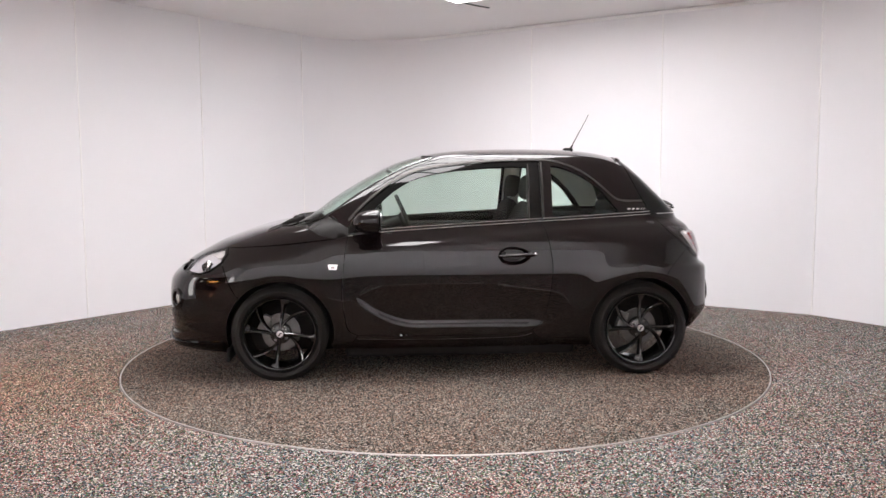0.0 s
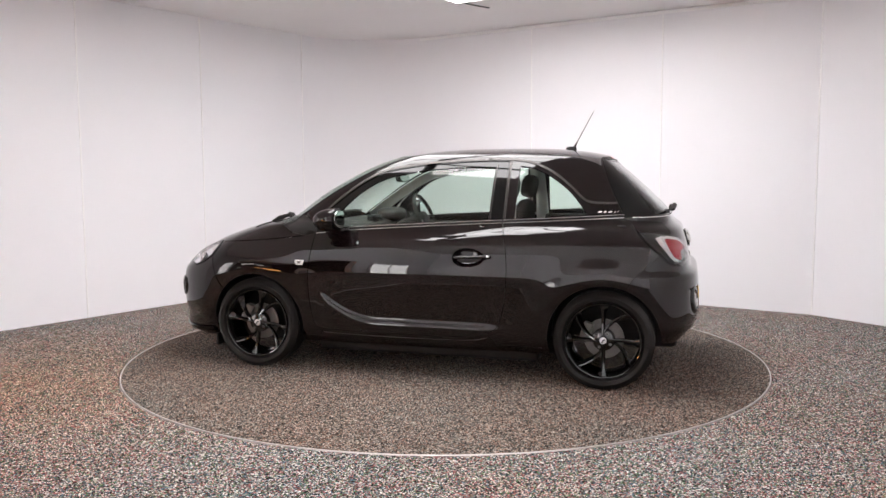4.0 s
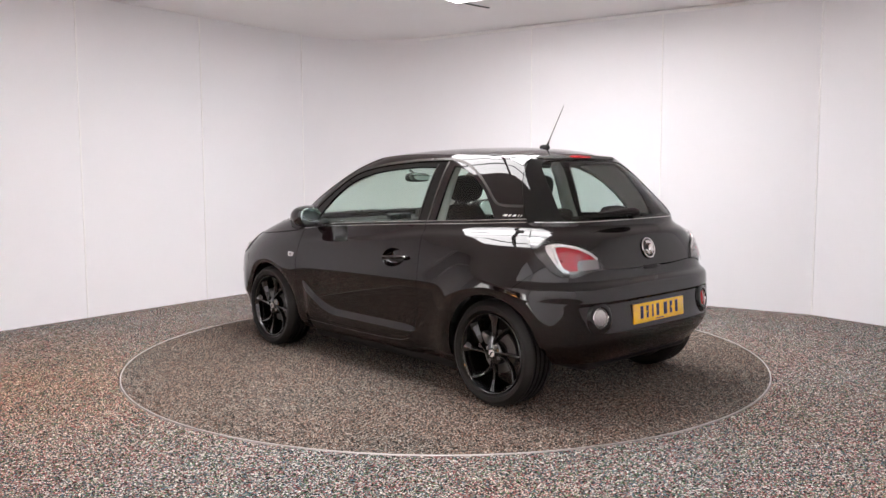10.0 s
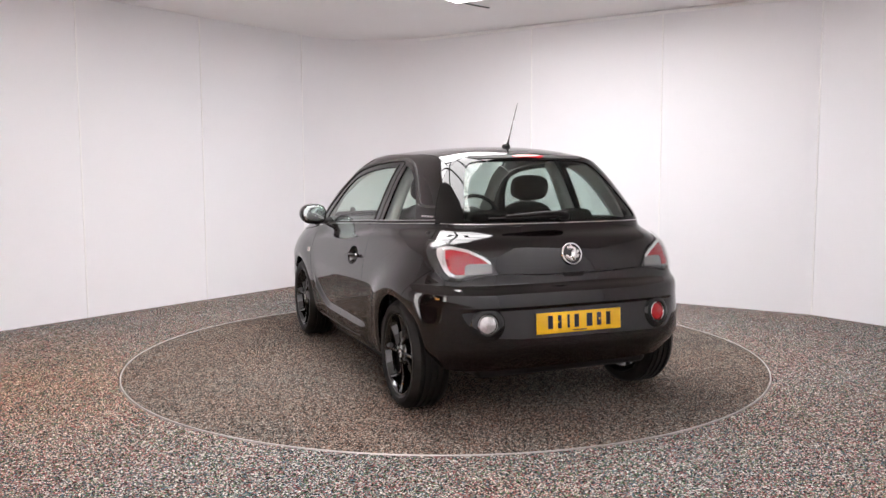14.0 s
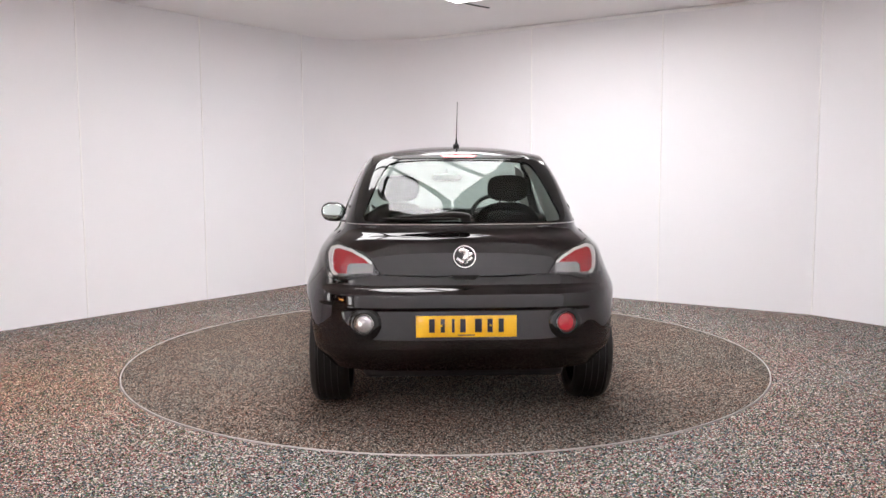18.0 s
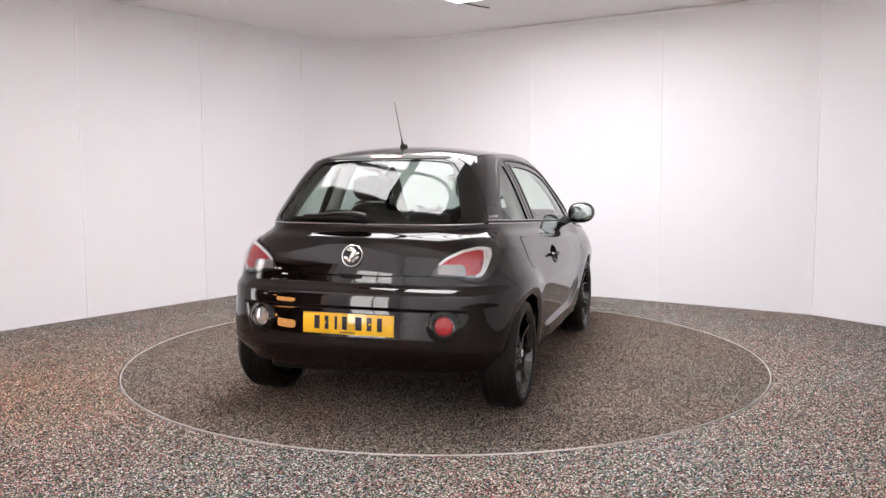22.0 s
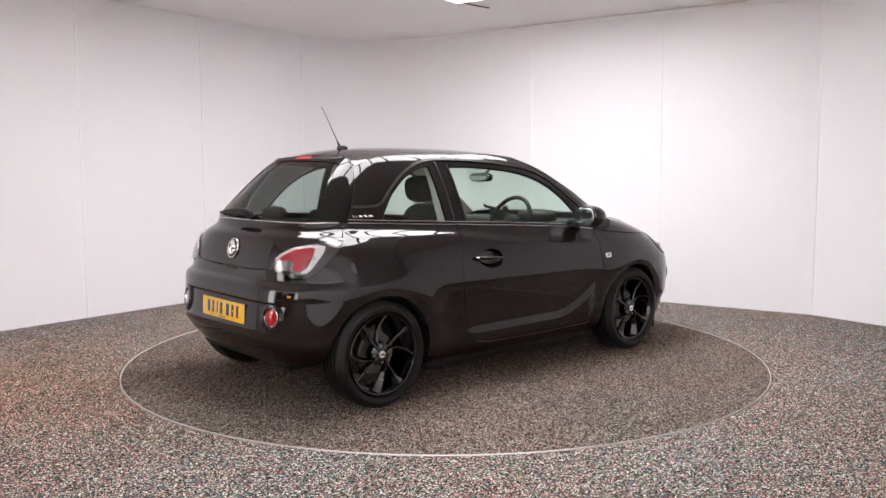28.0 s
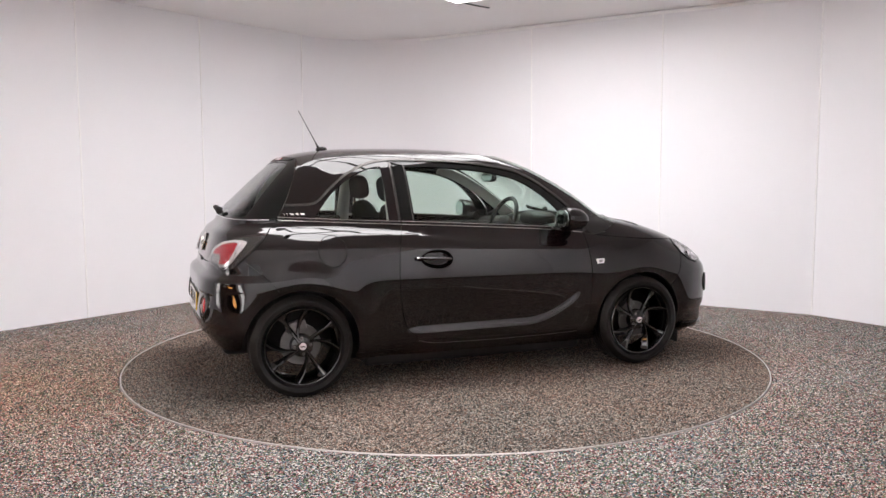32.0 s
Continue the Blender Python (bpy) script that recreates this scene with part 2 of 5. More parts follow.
wall("wall_west", pL, pA, "white panelled studio wall with thin joints", None, 0.12, (2.618, 3.938, 5.34))
wall("wall_east", pB, pC, "white panelled studio wall with thin joints", None, 0.12, (1.465, 2.906))
wall("wall_east_return", pC, pD, "white panelled studio wall turning round the hall", None, 0.12, (0.01,))
wall("wall_side", pD, pE, "white panelled studio wall beside the turntable", None, 0.12, (0.01, 1.45, 2.9, 4.3), HIGH)
wall("wall_back", pE, pF, "white studio wall behind the camera", None, 0.12, (1.4, 2.8, 4.2, 5.6, 7.0, 8.4), HIGH)
wall("wall_door", pF, pG, "white studio wall with a wide open doorway", (2.1, 5.95, 2.5), 0.12, (), HIGH)
wall("wall_end", pG, pL, "short white studio return wall", None)

# rounded corner between the two long walls
bm = bmesh.new()
RAD = FIL * math.tan(0.5 * math.acos(-LW.dot(RW)))
cc = pA + Vector((LW.y, -LW.x, 0)) * RAD
a0 = math.atan2((pA - cc).y, (pA - cc).x)
a1 = math.atan2((pB - cc).y, (pB - cc).x)
prev = None
for i in range(25):
    a = a0 + (a1 - a0) * i / 24
    p = cc + Vector((math.cos(a), math.sin(a), 0)) * RAD
    q = cc + Vector((math.cos(a), math.sin(a), 0)) * (RAD + 0.12)
    row = [bm.verts.new(p), bm.verts.new(p + Vector((0, 0, CEIL))), bm.verts.new(q + Vector((0, 0, CEIL))), bm.verts.new(q)]
    if prev:
        for k in range(4):
            bm.faces.new((prev[k], prev[(k + 1) % 4], row[(k + 1) % 4], row[k]))
    prev = row
bmesh.ops.recalc_face_normals(bm, faces=bm.faces)
tagged(link("wall_corner", bm, M_WALL), "rounded white studio wall corner", "wall", kind="structure")

# ceiling and its slim edge trim
bm = bmesh.new()
box(bm, (0, 1.70, CEIL + 0.06), (18, 10.6, 0.12))
box(bm, (-7.3, -7.3, CEIL + 0.46), (4.0, 7.5, 0.12))
tagged(link("ceiling", bm, M_CEIL, smooth=False), "plain pale grey painted studio ceiling", "ceiling", kind="structure")

# an unseen higher bay behind the camera, added for taller reflections in the paint
bm = bmesh.new()
box(bm, (0, -7.3, HIGH + 0.06), (10.8, 7.4, 0.12))
tagged(link("ceiling_added_bay", bm, M_CEIL, smooth=False), "plain pale ceiling of the added unseen high bay", "ceiling", kind="structure")
# unseen bulkhead, added with the bay to close it and carry the fill troughs
bm = bmesh.new()
box(bm, (0, -3.54, (CEIL + HIGH) / 2 + 0.06), (10.8, 0.12, HIGH - CEIL - 0.12))
tagged(link("wall_added_bulkhead", bm, M_WALL, smooth=False), "added unseen white bulkhead above the edge of the low ceiling", "wall", kind="structure")


def edge_trim(a, b):
    d = (b - a).normalized()
    out = Vector((-d.y, d.x, 0))
    rot = Matrix((d, out, Vector((0, 0, 1)))).transposed()
    bm = bmesh.new()
    box(bm, (a + b) / 2 - out * 0.008 + Vector((0, 0, CEIL - 0.022)), ((b - a).length, 0.016, 0.03), 0.004, rot)
    tagged(link("trim", bm, M_JOINT), "slim white strip along wall and ceiling", "trim", kind="structure")


edge_trim(pB, pC)
edge_trim(pC, pD)
edge_trim(pD, pE)

# lit ceiling field: a rectangle turned with the walls, in a grid of dark bars
light_corner = Vector((0.099, 1.76, 0))
LA, LB = 3.07, 1.94
M_GLOW = glow("light_diffuser", (1.0, 0.972, 0.982), PANEL_GLOW)


def light_field(centre, la, lb, na, nb, label):
    """A flush field of glowing panes between thin dark bars, turned with the walls."""
    light = tagged(new("ceiling_light"), label, "ceiling light", "ceiling lights of the studio")
    light.location = centre + Vector((0, 0, CEIL))
    light.rotation_euler = (0, 0, math.atan2(-LW.y, -LW.x))
    for i in range(na):
        for j in range(nb):
            bm = bmesh.new()
            box(bm, ((i + 0.5) * la / na - la / 2, (j + 0.5) * lb / nb - lb / 2, -0.012), (la / na - 0.034, lb / nb - 0.03, 0.016))
            part("diffuser", bm, M_GLOW, light)
    for i in range(na + 1):
        bm = bmesh.new()
        box(bm, (i * la / na - la / 2, 0, -0.014), (0.05 if 0 < i < na else 0.028, lb + 0.028, 0.024), 0.003)
        part("grid_bar", bm, M_TRIM if 0 < i < na else M_CEIL, light)
    for j in range(nb + 1):
        bm = bmesh.new()
        box(bm, (0, j * lb / nb - lb / 2, -0.0145), (la, 0.11 if 0 < j < nb else 0.028, 0.026), 0.003)
        part("grid_bar", bm, M_TRIM if 0 < j < nb else M_CEIL, light)
    return light


light_field(light_corner - LW * LA / 2 + RW * LB / 2, LA, LB, 7, 2, "large glowing white ceiling light with thin dark grid bars")

def fill_trough(x):
    """Added long fill trough high on the bulkhead for the wall behind the camera."""
    w = tagged(new("fill_trough"), "long added fill light fixed to the bulkhead", "lamp", "trough lamps")
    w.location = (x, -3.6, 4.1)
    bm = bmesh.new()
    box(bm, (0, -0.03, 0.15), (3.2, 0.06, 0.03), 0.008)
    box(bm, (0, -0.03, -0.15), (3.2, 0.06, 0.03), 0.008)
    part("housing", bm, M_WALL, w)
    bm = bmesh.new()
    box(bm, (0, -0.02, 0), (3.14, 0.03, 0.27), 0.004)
    part("lit_face", bm, M_FILL, w)
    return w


# unseen fill light, added to brighten the wall that the paint reflects
M_FILL = glow("fill_glow", (1.0, 0.972, 0.982), 62.0)
fill_trough(-2.2)
fill_trough(2.2)

# loose thin cable on the ceiling
bm = bmesh.new()
tube(bm, [(0.137, 1.80, CEIL - 0.006), (0.22, 1.88, CEIL - 0.01), (0.33, 1.97, CEIL - 0.014), (0.43, 2.06, CEIL - 0.012)], 0.006, 8)
tagged(link("cable", bm, M_TRIM), "thin dark cable along the pale ceiling", "cable")

# dark hall beyond the doorway, with its tube lamps
bm = bmesh.new()
box(bm, (-8.6, (pF.y + pG.y) / 2, 1.5), (0.1, 10.4, 3.2))
box(bm, (-7.0, pF.y + 0.4, 1.5), (3.4, 0.1, 3.2))
box(bm, (-7.0, pG.y - 0.2, 1.5), (3.4, 0.1, 3.2))
tagged(link("wall_hall", bm, M_DARK, smooth=False), "dark walls of the unlit hall beyond", "wall", kind="structure")
M_BLIND = glow("blind_glow", (1.0, 0.96, 0.95), 4.5)
M_TUBE = glow("tube_glow", (1.0, 0.93, 0.86), 14.0)
M_WARM = glow("warm_glow", (1.0, 0.45, 0.14), 10.0)
for dx, dy, z, mt, ln, rad in ((-7.8, 3.3, 2.35, M_TUBE, 1.0, 0.06), (-7.8, 2.2, 1.9, M_TUBE, 0.5, 0.05), (-6.3, 2.75, 0.62, M_WARM, 1.0, 0.2), (-6.6, 3.35, 0.95, M_WARM, 0.2, 0.07), (-6.8, 4.3, 1.0, M_TUBE, 0.3, 0.05)):
    lamp = tagged(new("tube_lamp"), "glowing tube lamp in the dark hall" if mt is M_TUBE else "small warm glowing lamp in the dark hall", "lamp")
    lamp.location = (dx, pF.y + dy, z)
    bm = bmesh.new()
    tube(bm, [(0, -ln / 2, 0), (0, ln / 2, 0)], rad, 16)
    part("tube", bm, mt, lamp)
    bm = bmesh.new()
    box(bm, (-rad - 0.06, 0, 0), (0.1, ln + 0.1, 0.2), 0.01)
    part("housing", bm, M_TRIM, lamp)

# tall lit window in the side wall and a lit strip by the doorway
win = tagged(new("window_1"), "bright daylit window in the white wall", "window", kind="structure")
win.location = (-5.2, pF.y + 1.15, 1.14)
bm = bmesh.new()
box(bm, (-0.004, 0, 0), (0.012, 1.0, 2.1))
part("window_pane", bm, glow("daylight_pane", (1.0, 0.98, 0.97), 6.5), win)
for yy, zz, sy, sz in ((0.53, 0, 0.06, 2.22), (-0.53, 0, 0.06, 2.22), (0, 1.08, 1.0, 0.06), (0, -1.08, 1.0, 0.06), (0, 0, 0.03, 2.1)):
    bm = bmesh.new()
    box(bm, (0.012, yy, zz), (0.03, sy, sz), 0.005)
    part("window_frame", bm, M_JOINT, win)
blind = tagged(new("window_2"), "bright window with white horizontal blinds", "window", kind="structure")
blind.location = (-5.19, pF.y + 6.55, 1.06)
for i in range(12):
    part("blind_slat", box(bmesh.new(), (0.006, 0, -0.88 + 0.16 * i), (0.012, 0.62, 0.142), 0.003), M_BLIND, blind)
for yy in (-0.34, 0.34):
    part("window_frame", box(bmesh.new(), (0.008, yy, 0), (0.03, 0.05, 1.98), 0.005), M_JOINT, blind)

# ---- floor and turntable ----
R = 2.2294
bm = bmesh.new()
N = 160
inner = [bm.verts.new((R * 1.0035 * math.cos(2 * math.pi * i / N), R * 1.0035 * math.sin(2 * math.pi * i / N), 0)) for i in range(N)]
outer = []
for i in range(N):
    c, s = math.cos(2 * math.pi * i / N), math.sin(2 * math.pi * i / N)
    k = 11 / max(abs(c), abs(s))
    outer.append(bm.verts.new((k * c, k * s, 0)))
low = [bm.verts.new((v.co.x, v.co.y, -0.05)) for v in inner]
for i in range(N):
    j = (i + 1) % N
    bm.faces.new((inner[i], outer[i], outer[j], inner[j]))
    bm.faces.new((inner[j], low[j], low[i], inner[i]))
bm.faces.new(low)
bmesh.ops.recalc_face_normals(bm, faces=bm.faces)
for f in bm.faces:
    if f.normal.z < -0.5 or (f.normal.z > -0.5 and len(f.verts) == N and f.normal.z < 0):
        f.normal_flip()
tagged(link("floor", bm, M_CARPET, smooth=False), "grey flecked carpet floor of the studio", "floor", kind="structure")

turntable = tagged(new("turntable"), "large flush round turntable with brown-grey flecked carpet", "turntable")
bm = bmesh.new()
lathe(bm, [(0.0001, 0.0), (R - 0.0085, 0.0), (R - 0.0085, -0.04), (0.0001, -0.04)], "z", N)
bmesh.ops.recalc_face_normals(bm, faces=bm.faces)
part("carpet_disc", bm, M_CARPET2, turntable)
bm = bmesh.new()
lathe(bm, [(R - 0.0080, -0.03), (R - 0.0080, 0.002), (R - 0.0068, 0.003), (R - 0.0018, 0.003), (R, 0.002), (R, -0.03)], "z", N)
bmesh.ops.recalc_face_normals(bm, faces=bm.faces)
part("edge_ring", bm, M_RING, turntable, "worn pale metal edging ring")

# ---- the car: body surface ----
# At each height z the plan of the body is a rounded outline with a front end, a rear end and a half width.
XC = -0.35
FX, RX = 1.0974, -1.2136     # axles
HUB, ARCH = 0.300, 0.336


def smooth_table(pairs, soft=0.012):
    """A smooth curve of z through (z, value) pairs, as a function."""
    z = np.array([p[0] for p in pairs])
    v = np.array([p[1] for p in pairs])
    h, d = np.diff(z), np.diff(v) / np.diff(z)
    m = np.zeros(len(z))
    for i in range(1, len(z) - 1):
        if d[i - 1] * d[i] > 0:
            w1, w2 = 2 * h[i] + h[i - 1], h[i] + 2 * h[i - 1]
            m[i] = (w1 + w2) / (w1 / d[i - 1] + w2 / d[i])
    m[0], m[-1] = d[0], d[-1]
    g = np.arange(z[0] - 0.06, z[-1] + 0.06, 0.001)
    i = np.clip(np.searchsorted(z, g) - 1, 0, len(h) - 1)
    t = (g - z[i]) / h[i]
    tc = np.clip(t, 0, 1)
    y = (2 * tc**3 - 3 * tc**2 + 1) * v[i] + (tc**3 - 2 * tc**2 + tc) * h[i] * m[i] + (-2 * tc**3 + 3 * tc**2) * v[i + 1] + (tc**3 - tc**2) * h[i] * m[i + 1]
    y = y + np.where(t < 0, t * h[i] * m[i], 0) + np.where(t > 1, (t - 1) * h[i] * m[i + 1], 0)
    k = np.arange(-40, 41) * 0.001
    kern = np.exp(-0.5 * (k / soft) ** 2)
    y = np.convolve(np.pad(y, 40, mode="reflect", reflect_type="odd"), kern / kern.sum(), "valid")
    return lambda q: np.interp(q, g, y)


T_FRONT = smooth_table([(0.14, 1.78), (0.18, 1.85), (0.22, 1.885), (0.26, 1.886), (0.29, 1.874), (0.33, 1.870), (0.40, 1.875), (0.50, 1.88), (0.60, 1.874), (0.66, 1.846), (0.71, 1.785), (0.76, 1.725), (0.81, 1.635), (0.86, 1.54), (0.90, 1.43), (0.94, 1.30), (0.975, 1.13), (0.995, 0.99), (1.035, 0.922), (1.153, 0.762), (1.274, 0.557), (1.374, 0.353), (1.435, 0.149), (1.458, -0.05), (1.468, -0.22)], 0.008)
T_REAR = smooth_table([(0.14, -1.55), (0.20, -1.60), (0.27, -1.672), (0.33, -1.726), (0.38, -1.757), (0.415, -1.7675), (0.44, -1.7695), (0.52, -1.768), (0.60, -1.764), (0.63, -1.762), (0.66, -1.759), (0.678, -1.756), (0.688, -1.752), (0.696, -1.744), (0.704, -1.7335), (0.712, -1.721), (0.720, -1.7110), (0.730, -1.7070), (0.746, -1.705), (0.765, -1.7025), (0.80, -1.697), (0.87, -1.682), (0.93, -1.662), (0.945, -1.656), (0.958, -1.647), (0.972, -1.630), (0.987, -1.608), (1.0, -1.595), (1.012, -1.588), (1.035, -1.580), (1.05, -1.570), (1.073, -1.552), (1.14, -1.482), (1.286, -1.325), (1.37, -1.225), (1.40, -1.187), (1.42, -1.15), (1.437, -1.08), (1.461, -0.884), (1.47, -0.75)], 0.005)
T_WIDE = smooth_table([(0.14, 0.690), (0.18, 0.738), (0.23, 0.782), (0.30, 0.8060), (0.40, 0.8205), (0.50, 0.8350), (0.60, 0.8490), (0.635, 0.8537), (0.66, 0.8553), (0.70, 0.8533), (0.74, 0.8475), (0.77, 0.841), (0.80, 0.8333), (0.85, 0.8180), (0.90, 0.7995), (0.95, 0.7785), (1.0, 0.757), (1.06, 0.732), (1.15, 0.695), (1.25, 0.650), (1.30, 0.624), (1.35, 0.593), (1.38, 0.572), (1.41, 0.545), (1.43, 0.515), (1.45, 0.45), (1.465, 0.34), (1.472, 0.22)], 0.010)
T_NF = smooth_table([(0.14, 7), (0.4, 8), (0.6, 8.5), (0.8, 9), (0.95, 9), (0.99, 9.5), (1.05, 11), (1.3, 11), (1.40, 8), (1.47, 4)], 0.02)
T_MF = smooth_table([(0.14, 4), (0.6, 3.6), (0.9, 3.4), (1.05, 4.8), (1.3, 4.8), (1.40, 4), (1.47, 3)], 0.02)
T_NR = smooth_table([(0.14, 6.0), (0.55, 6.6), (0.75, 7), (0.85, 7), (0.97, 8.5), (1.05, 13), (1.2, 14), (1.38, 14), (1.47, 4)], 0.02)
T_MR = smooth_table([(0.14, 4.6), (0.55, 4.8), (0.8, 4.6), (0.95, 4.1), (1.05, 3.7), (1.2, 3.6), (1.38, 4.0), (1.47, 3)], 0.02)


def step(t):
    t = np.clip(t, 0, 1)
    return t * t * t * (t * (6 * t - 15) + 10)


def sweep_z(x):
    """Height of the pressed crease low on the door, which sweeps up to the front."""
    return 0.352 + 0.006 * x + 0.14 * np.clip((x - 0.22) / 0.36, 0, 1.25) ** 2


def recess(y, z):
    """Depth of the flat field for the plate between the rear lamps."""
    return 0.015 * np.clip((z - 0.41) / 0.18, 0, 1) ** 1.3 * step((0.612 - z) / 0.014) * step((0.68 - np.abs(y)) / 0.14)


SHOULDER_X = np.array([-1.5, -1.335, -0.917, -0.585, -0.364, 0.0, 0.363, 0.55, 0.74, 1.0])
SHOULDER_Z = np.array([1.033, 1.033, 1.011, 0.995, 0.984, 0.964, 0.942, 0.925, 0.905, 0.89])


def wide(x, z):
    """Half width with the flared arches and the pressed door."""
    x, z = np.asarray(x, float), np.asarray(z, float)
    w = T_WIDE(z)
    for ax in (FX, RX):
        r = np.hypot(x - ax, z - HUB)
        amp, reach = (0.016, 0.15) if ax > 0 else (0.027, 0.10)
        w = w + amp * np.exp(-((np.maximum(r, 0.374) - 0.374) / reach) ** 2) * step((1.0 - z) / 0.3)
        w = w - 0.012 * step((0.380 - r) / 0.06)
    # the bumper corners stand upright behind and before the wheels
    low = T_WIDE(0.62) - T_WIDE(np.clip(z, 0.2, 0.62))
    w = w + 0.95 * low * step((z - 0.29) / 0.12) * (step((-1.40 - x) / 0.16) + step((x - 1.36) / 0.16))
    # the shoulder rolls in below the belt, harder towards the rear
    f = step((x + 0.75) / 0.8)
    c = np.interp(x, SHOULDER_X, SHOULDER_Z) - 0.048 - 0.037 * f
    w = w - (0.0245 - 0.0098 * f) * step((z - c) / 0.064 + 0.5) * step((0.80 - x) / 0.45)
    # the cabin draws in towards the rear
    w = w * (1 - 0.092 * np.clip((-0.6 - x) / 0.725, 0, 1.3) ** 1.35 * step((z - 0.86) / 0.17))
    zs = sweep_z(x)
    half = 0.032 * step((x + 0.70) / 0.16) + 0.002
    win = step((x + 0.68) / 0.25) * step((0.66 - x) / 0.12)
    w = w + 0.021 * win * (1 - step((z - zs + half) / (2 * half)))
    return w


def ends(x, z):
    f = np.asarray(x) > XC
    a = np.where(f, T_FRONT(z) - XC, XC - T_REAR(z))
    n = np.where(f, T_NF(z), T_NR(z))
    m = np.where(f, T_MF(z), T_MR(z))
    return a, n, m


def y_side(x, z):
    a, n, m = ends(x, z)
    s = np.clip(np.abs(x - XC) / a, 0, 0.99999)
    return wide(x, z) * (1 - s**n) ** (1 / m)


def field(x, y, z):
    a, n, m = ends(x, z)
    a = a - np.where(np.asarray(x) < XC, recess(y, z), 0)
    return (np.abs(x - XC) / a) ** n + (np.abs(y) / wide(x, z)) ** m - 1


def x_end(y, z, front):
    y, z = np.broadcast_arrays(np.asarray(y, float), np.asarray(z, float))
    xe = T_FRONT(z) if front else T_REAR(z)
    x = xe.copy()
    n = T_NF(z) if front else T_NR(z)
    m = T_MF(z) if front else T_MR(z)
    for _ in range(4):
        x = XC + (xe - XC + (0 if front else recess(y, z))) * np.clip(1 - (np.abs(y) / wide(x, z)) ** m, 0, 1) ** (1 / n)
    return x


def z_top(x, y, lo=0.5, hi=1.47):
    x, y = np.broadcast_arrays(np.asarray(x, float), np.asarray(y, float))
    a, b = np.full(x.shape, lo), np.full(x.shape, hi)
    for _ in range(40):
        c = (a + b) / 2
        k = field(x, y, c) > 0
        a, b = np.where(k, a, c), np.where(k, c, b)
    return (a + b) / 2


def field_normal(p):
    e = 0.003
    x, y, z = p[:, 0], np.abs(p[:, 1]), p[:, 2]
    g = np.stack([field(x + e, y, z) - field(x - e, y, z), field(x, y + e, z) - field(x, np.abs(y - e), z), field(x, y, z + e) - field(x, y, z - e)], 1)
    g[:, 1] *= np.where(p[:, 1] < 0, -1, 1)
    return g / np.maximum(np.linalg.norm(g, axis=1, keepdims=True), 1e-9)


# roof: its own crowned sheet that meets the sides
YR = 0.50
_p = np.array([(0.40, 1.355), (0.353, 1.374), (0.25, 1.408), (0.149, 1.434), (0.04, 1.451), (-0.10, 1.463), (-0.30, 1.4715), (-0.55, 1.4745), (-0.75, 1.4705), (-0.92, 1.4605), (-1.05, 1.445), (-1.15, 1.4235), (-1.20, 1.410), (-1.25, 1.39)])
ROOF_X = np.linspace(-1.25, 0.40, 331)
_c = np.polynomial.polynomial.polyfit(_p[:, 0] + 0.45, _p[:, 1], 6)
ROOF_Z = np.polynomial.polynomial.polyval(ROOF_X + 0.45, _c)
ROOF_E = np.array([float(z_top(np.array([q]), np.array([YR]), 1.2, 1.47)[0]) for q in ROOF_X])
_c2 = np.polynomial.polynomial.polyfit(ROOF_X + 0.45, ROOF_E, 6)
ROOF_E = np.polynomial.polynomial.polyval(ROOF_X + 0.45, _c2)


def z_roof(x, y):
    zc = np.interp(x, ROOF_X, ROOF_Z)
    ze = np.interp(x, ROOF_X, ROOF_E)
    return zc - (zc - ze) * (np.abs(y) / YR) ** 2.3


# unrolled ends: u runs along the outline from the middle of the end to the side
LS = 2.0
_zg = np.linspace(0.15, 1.46, 132)
_sg = np.linspace(0, 1, 161)


def unroll(front):
    X, Y = np.zeros((len(_zg), 161)), np.zeros((len(_zg), 161))
    f = np.concatenate([np.linspace(0, 1, 400) ** 2 * 0.5, 1 - np.linspace(1, 0, 400) ** 2 * 0.5])[1:-1] * math.pi / 2
    for i, z in enumerate(_zg):
        zz = np.full(f.shape, z)
        a = (T_FRONT(z) - XC) if front else (XC - T_REAR(z))
        n, m = (T_NF(z), T_MF(z)) if front else (T_NR(z), T_MR(z))
        x = XC + (a if front else -a) * np.cos(f) ** (2 / n)
        y = wide(x, zz) * np.sin(f) ** (2 / m)
        x = np.concatenate([[XC + (a if front else -a)], x, [XC]])
        y = np.concatenate([[0], y, [wide(XC, z)]])
        s = np.concatenate([[0], np.cumsum(np.hypot(np.diff(x), np.diff(y)))])
        X[i], Y[i] = np.interp(_sg * s[-1], s, x), np.interp(_sg * s[-1], s, y)
    return X, Y


UF, UR = unroll(True), unroll(False)


def bil(T, s, z):
    i = np.clip((z - _zg[0]) / (_zg[1] - _zg[0]), 0, len(_zg) - 1.001)
    j = np.clip(s * 160, 0, 159.999)
    i0, j0 = i.astype(int), j.astype(int)
    a, b = i - i0, j - j0
    return (T[i0, j0] * (1 - a) + T[i0 + 1, j0] * a) * (1 - b) + (T[i0, j0 + 1] * (1 - a) + T[i0 + 1, j0 + 1] * a) * b


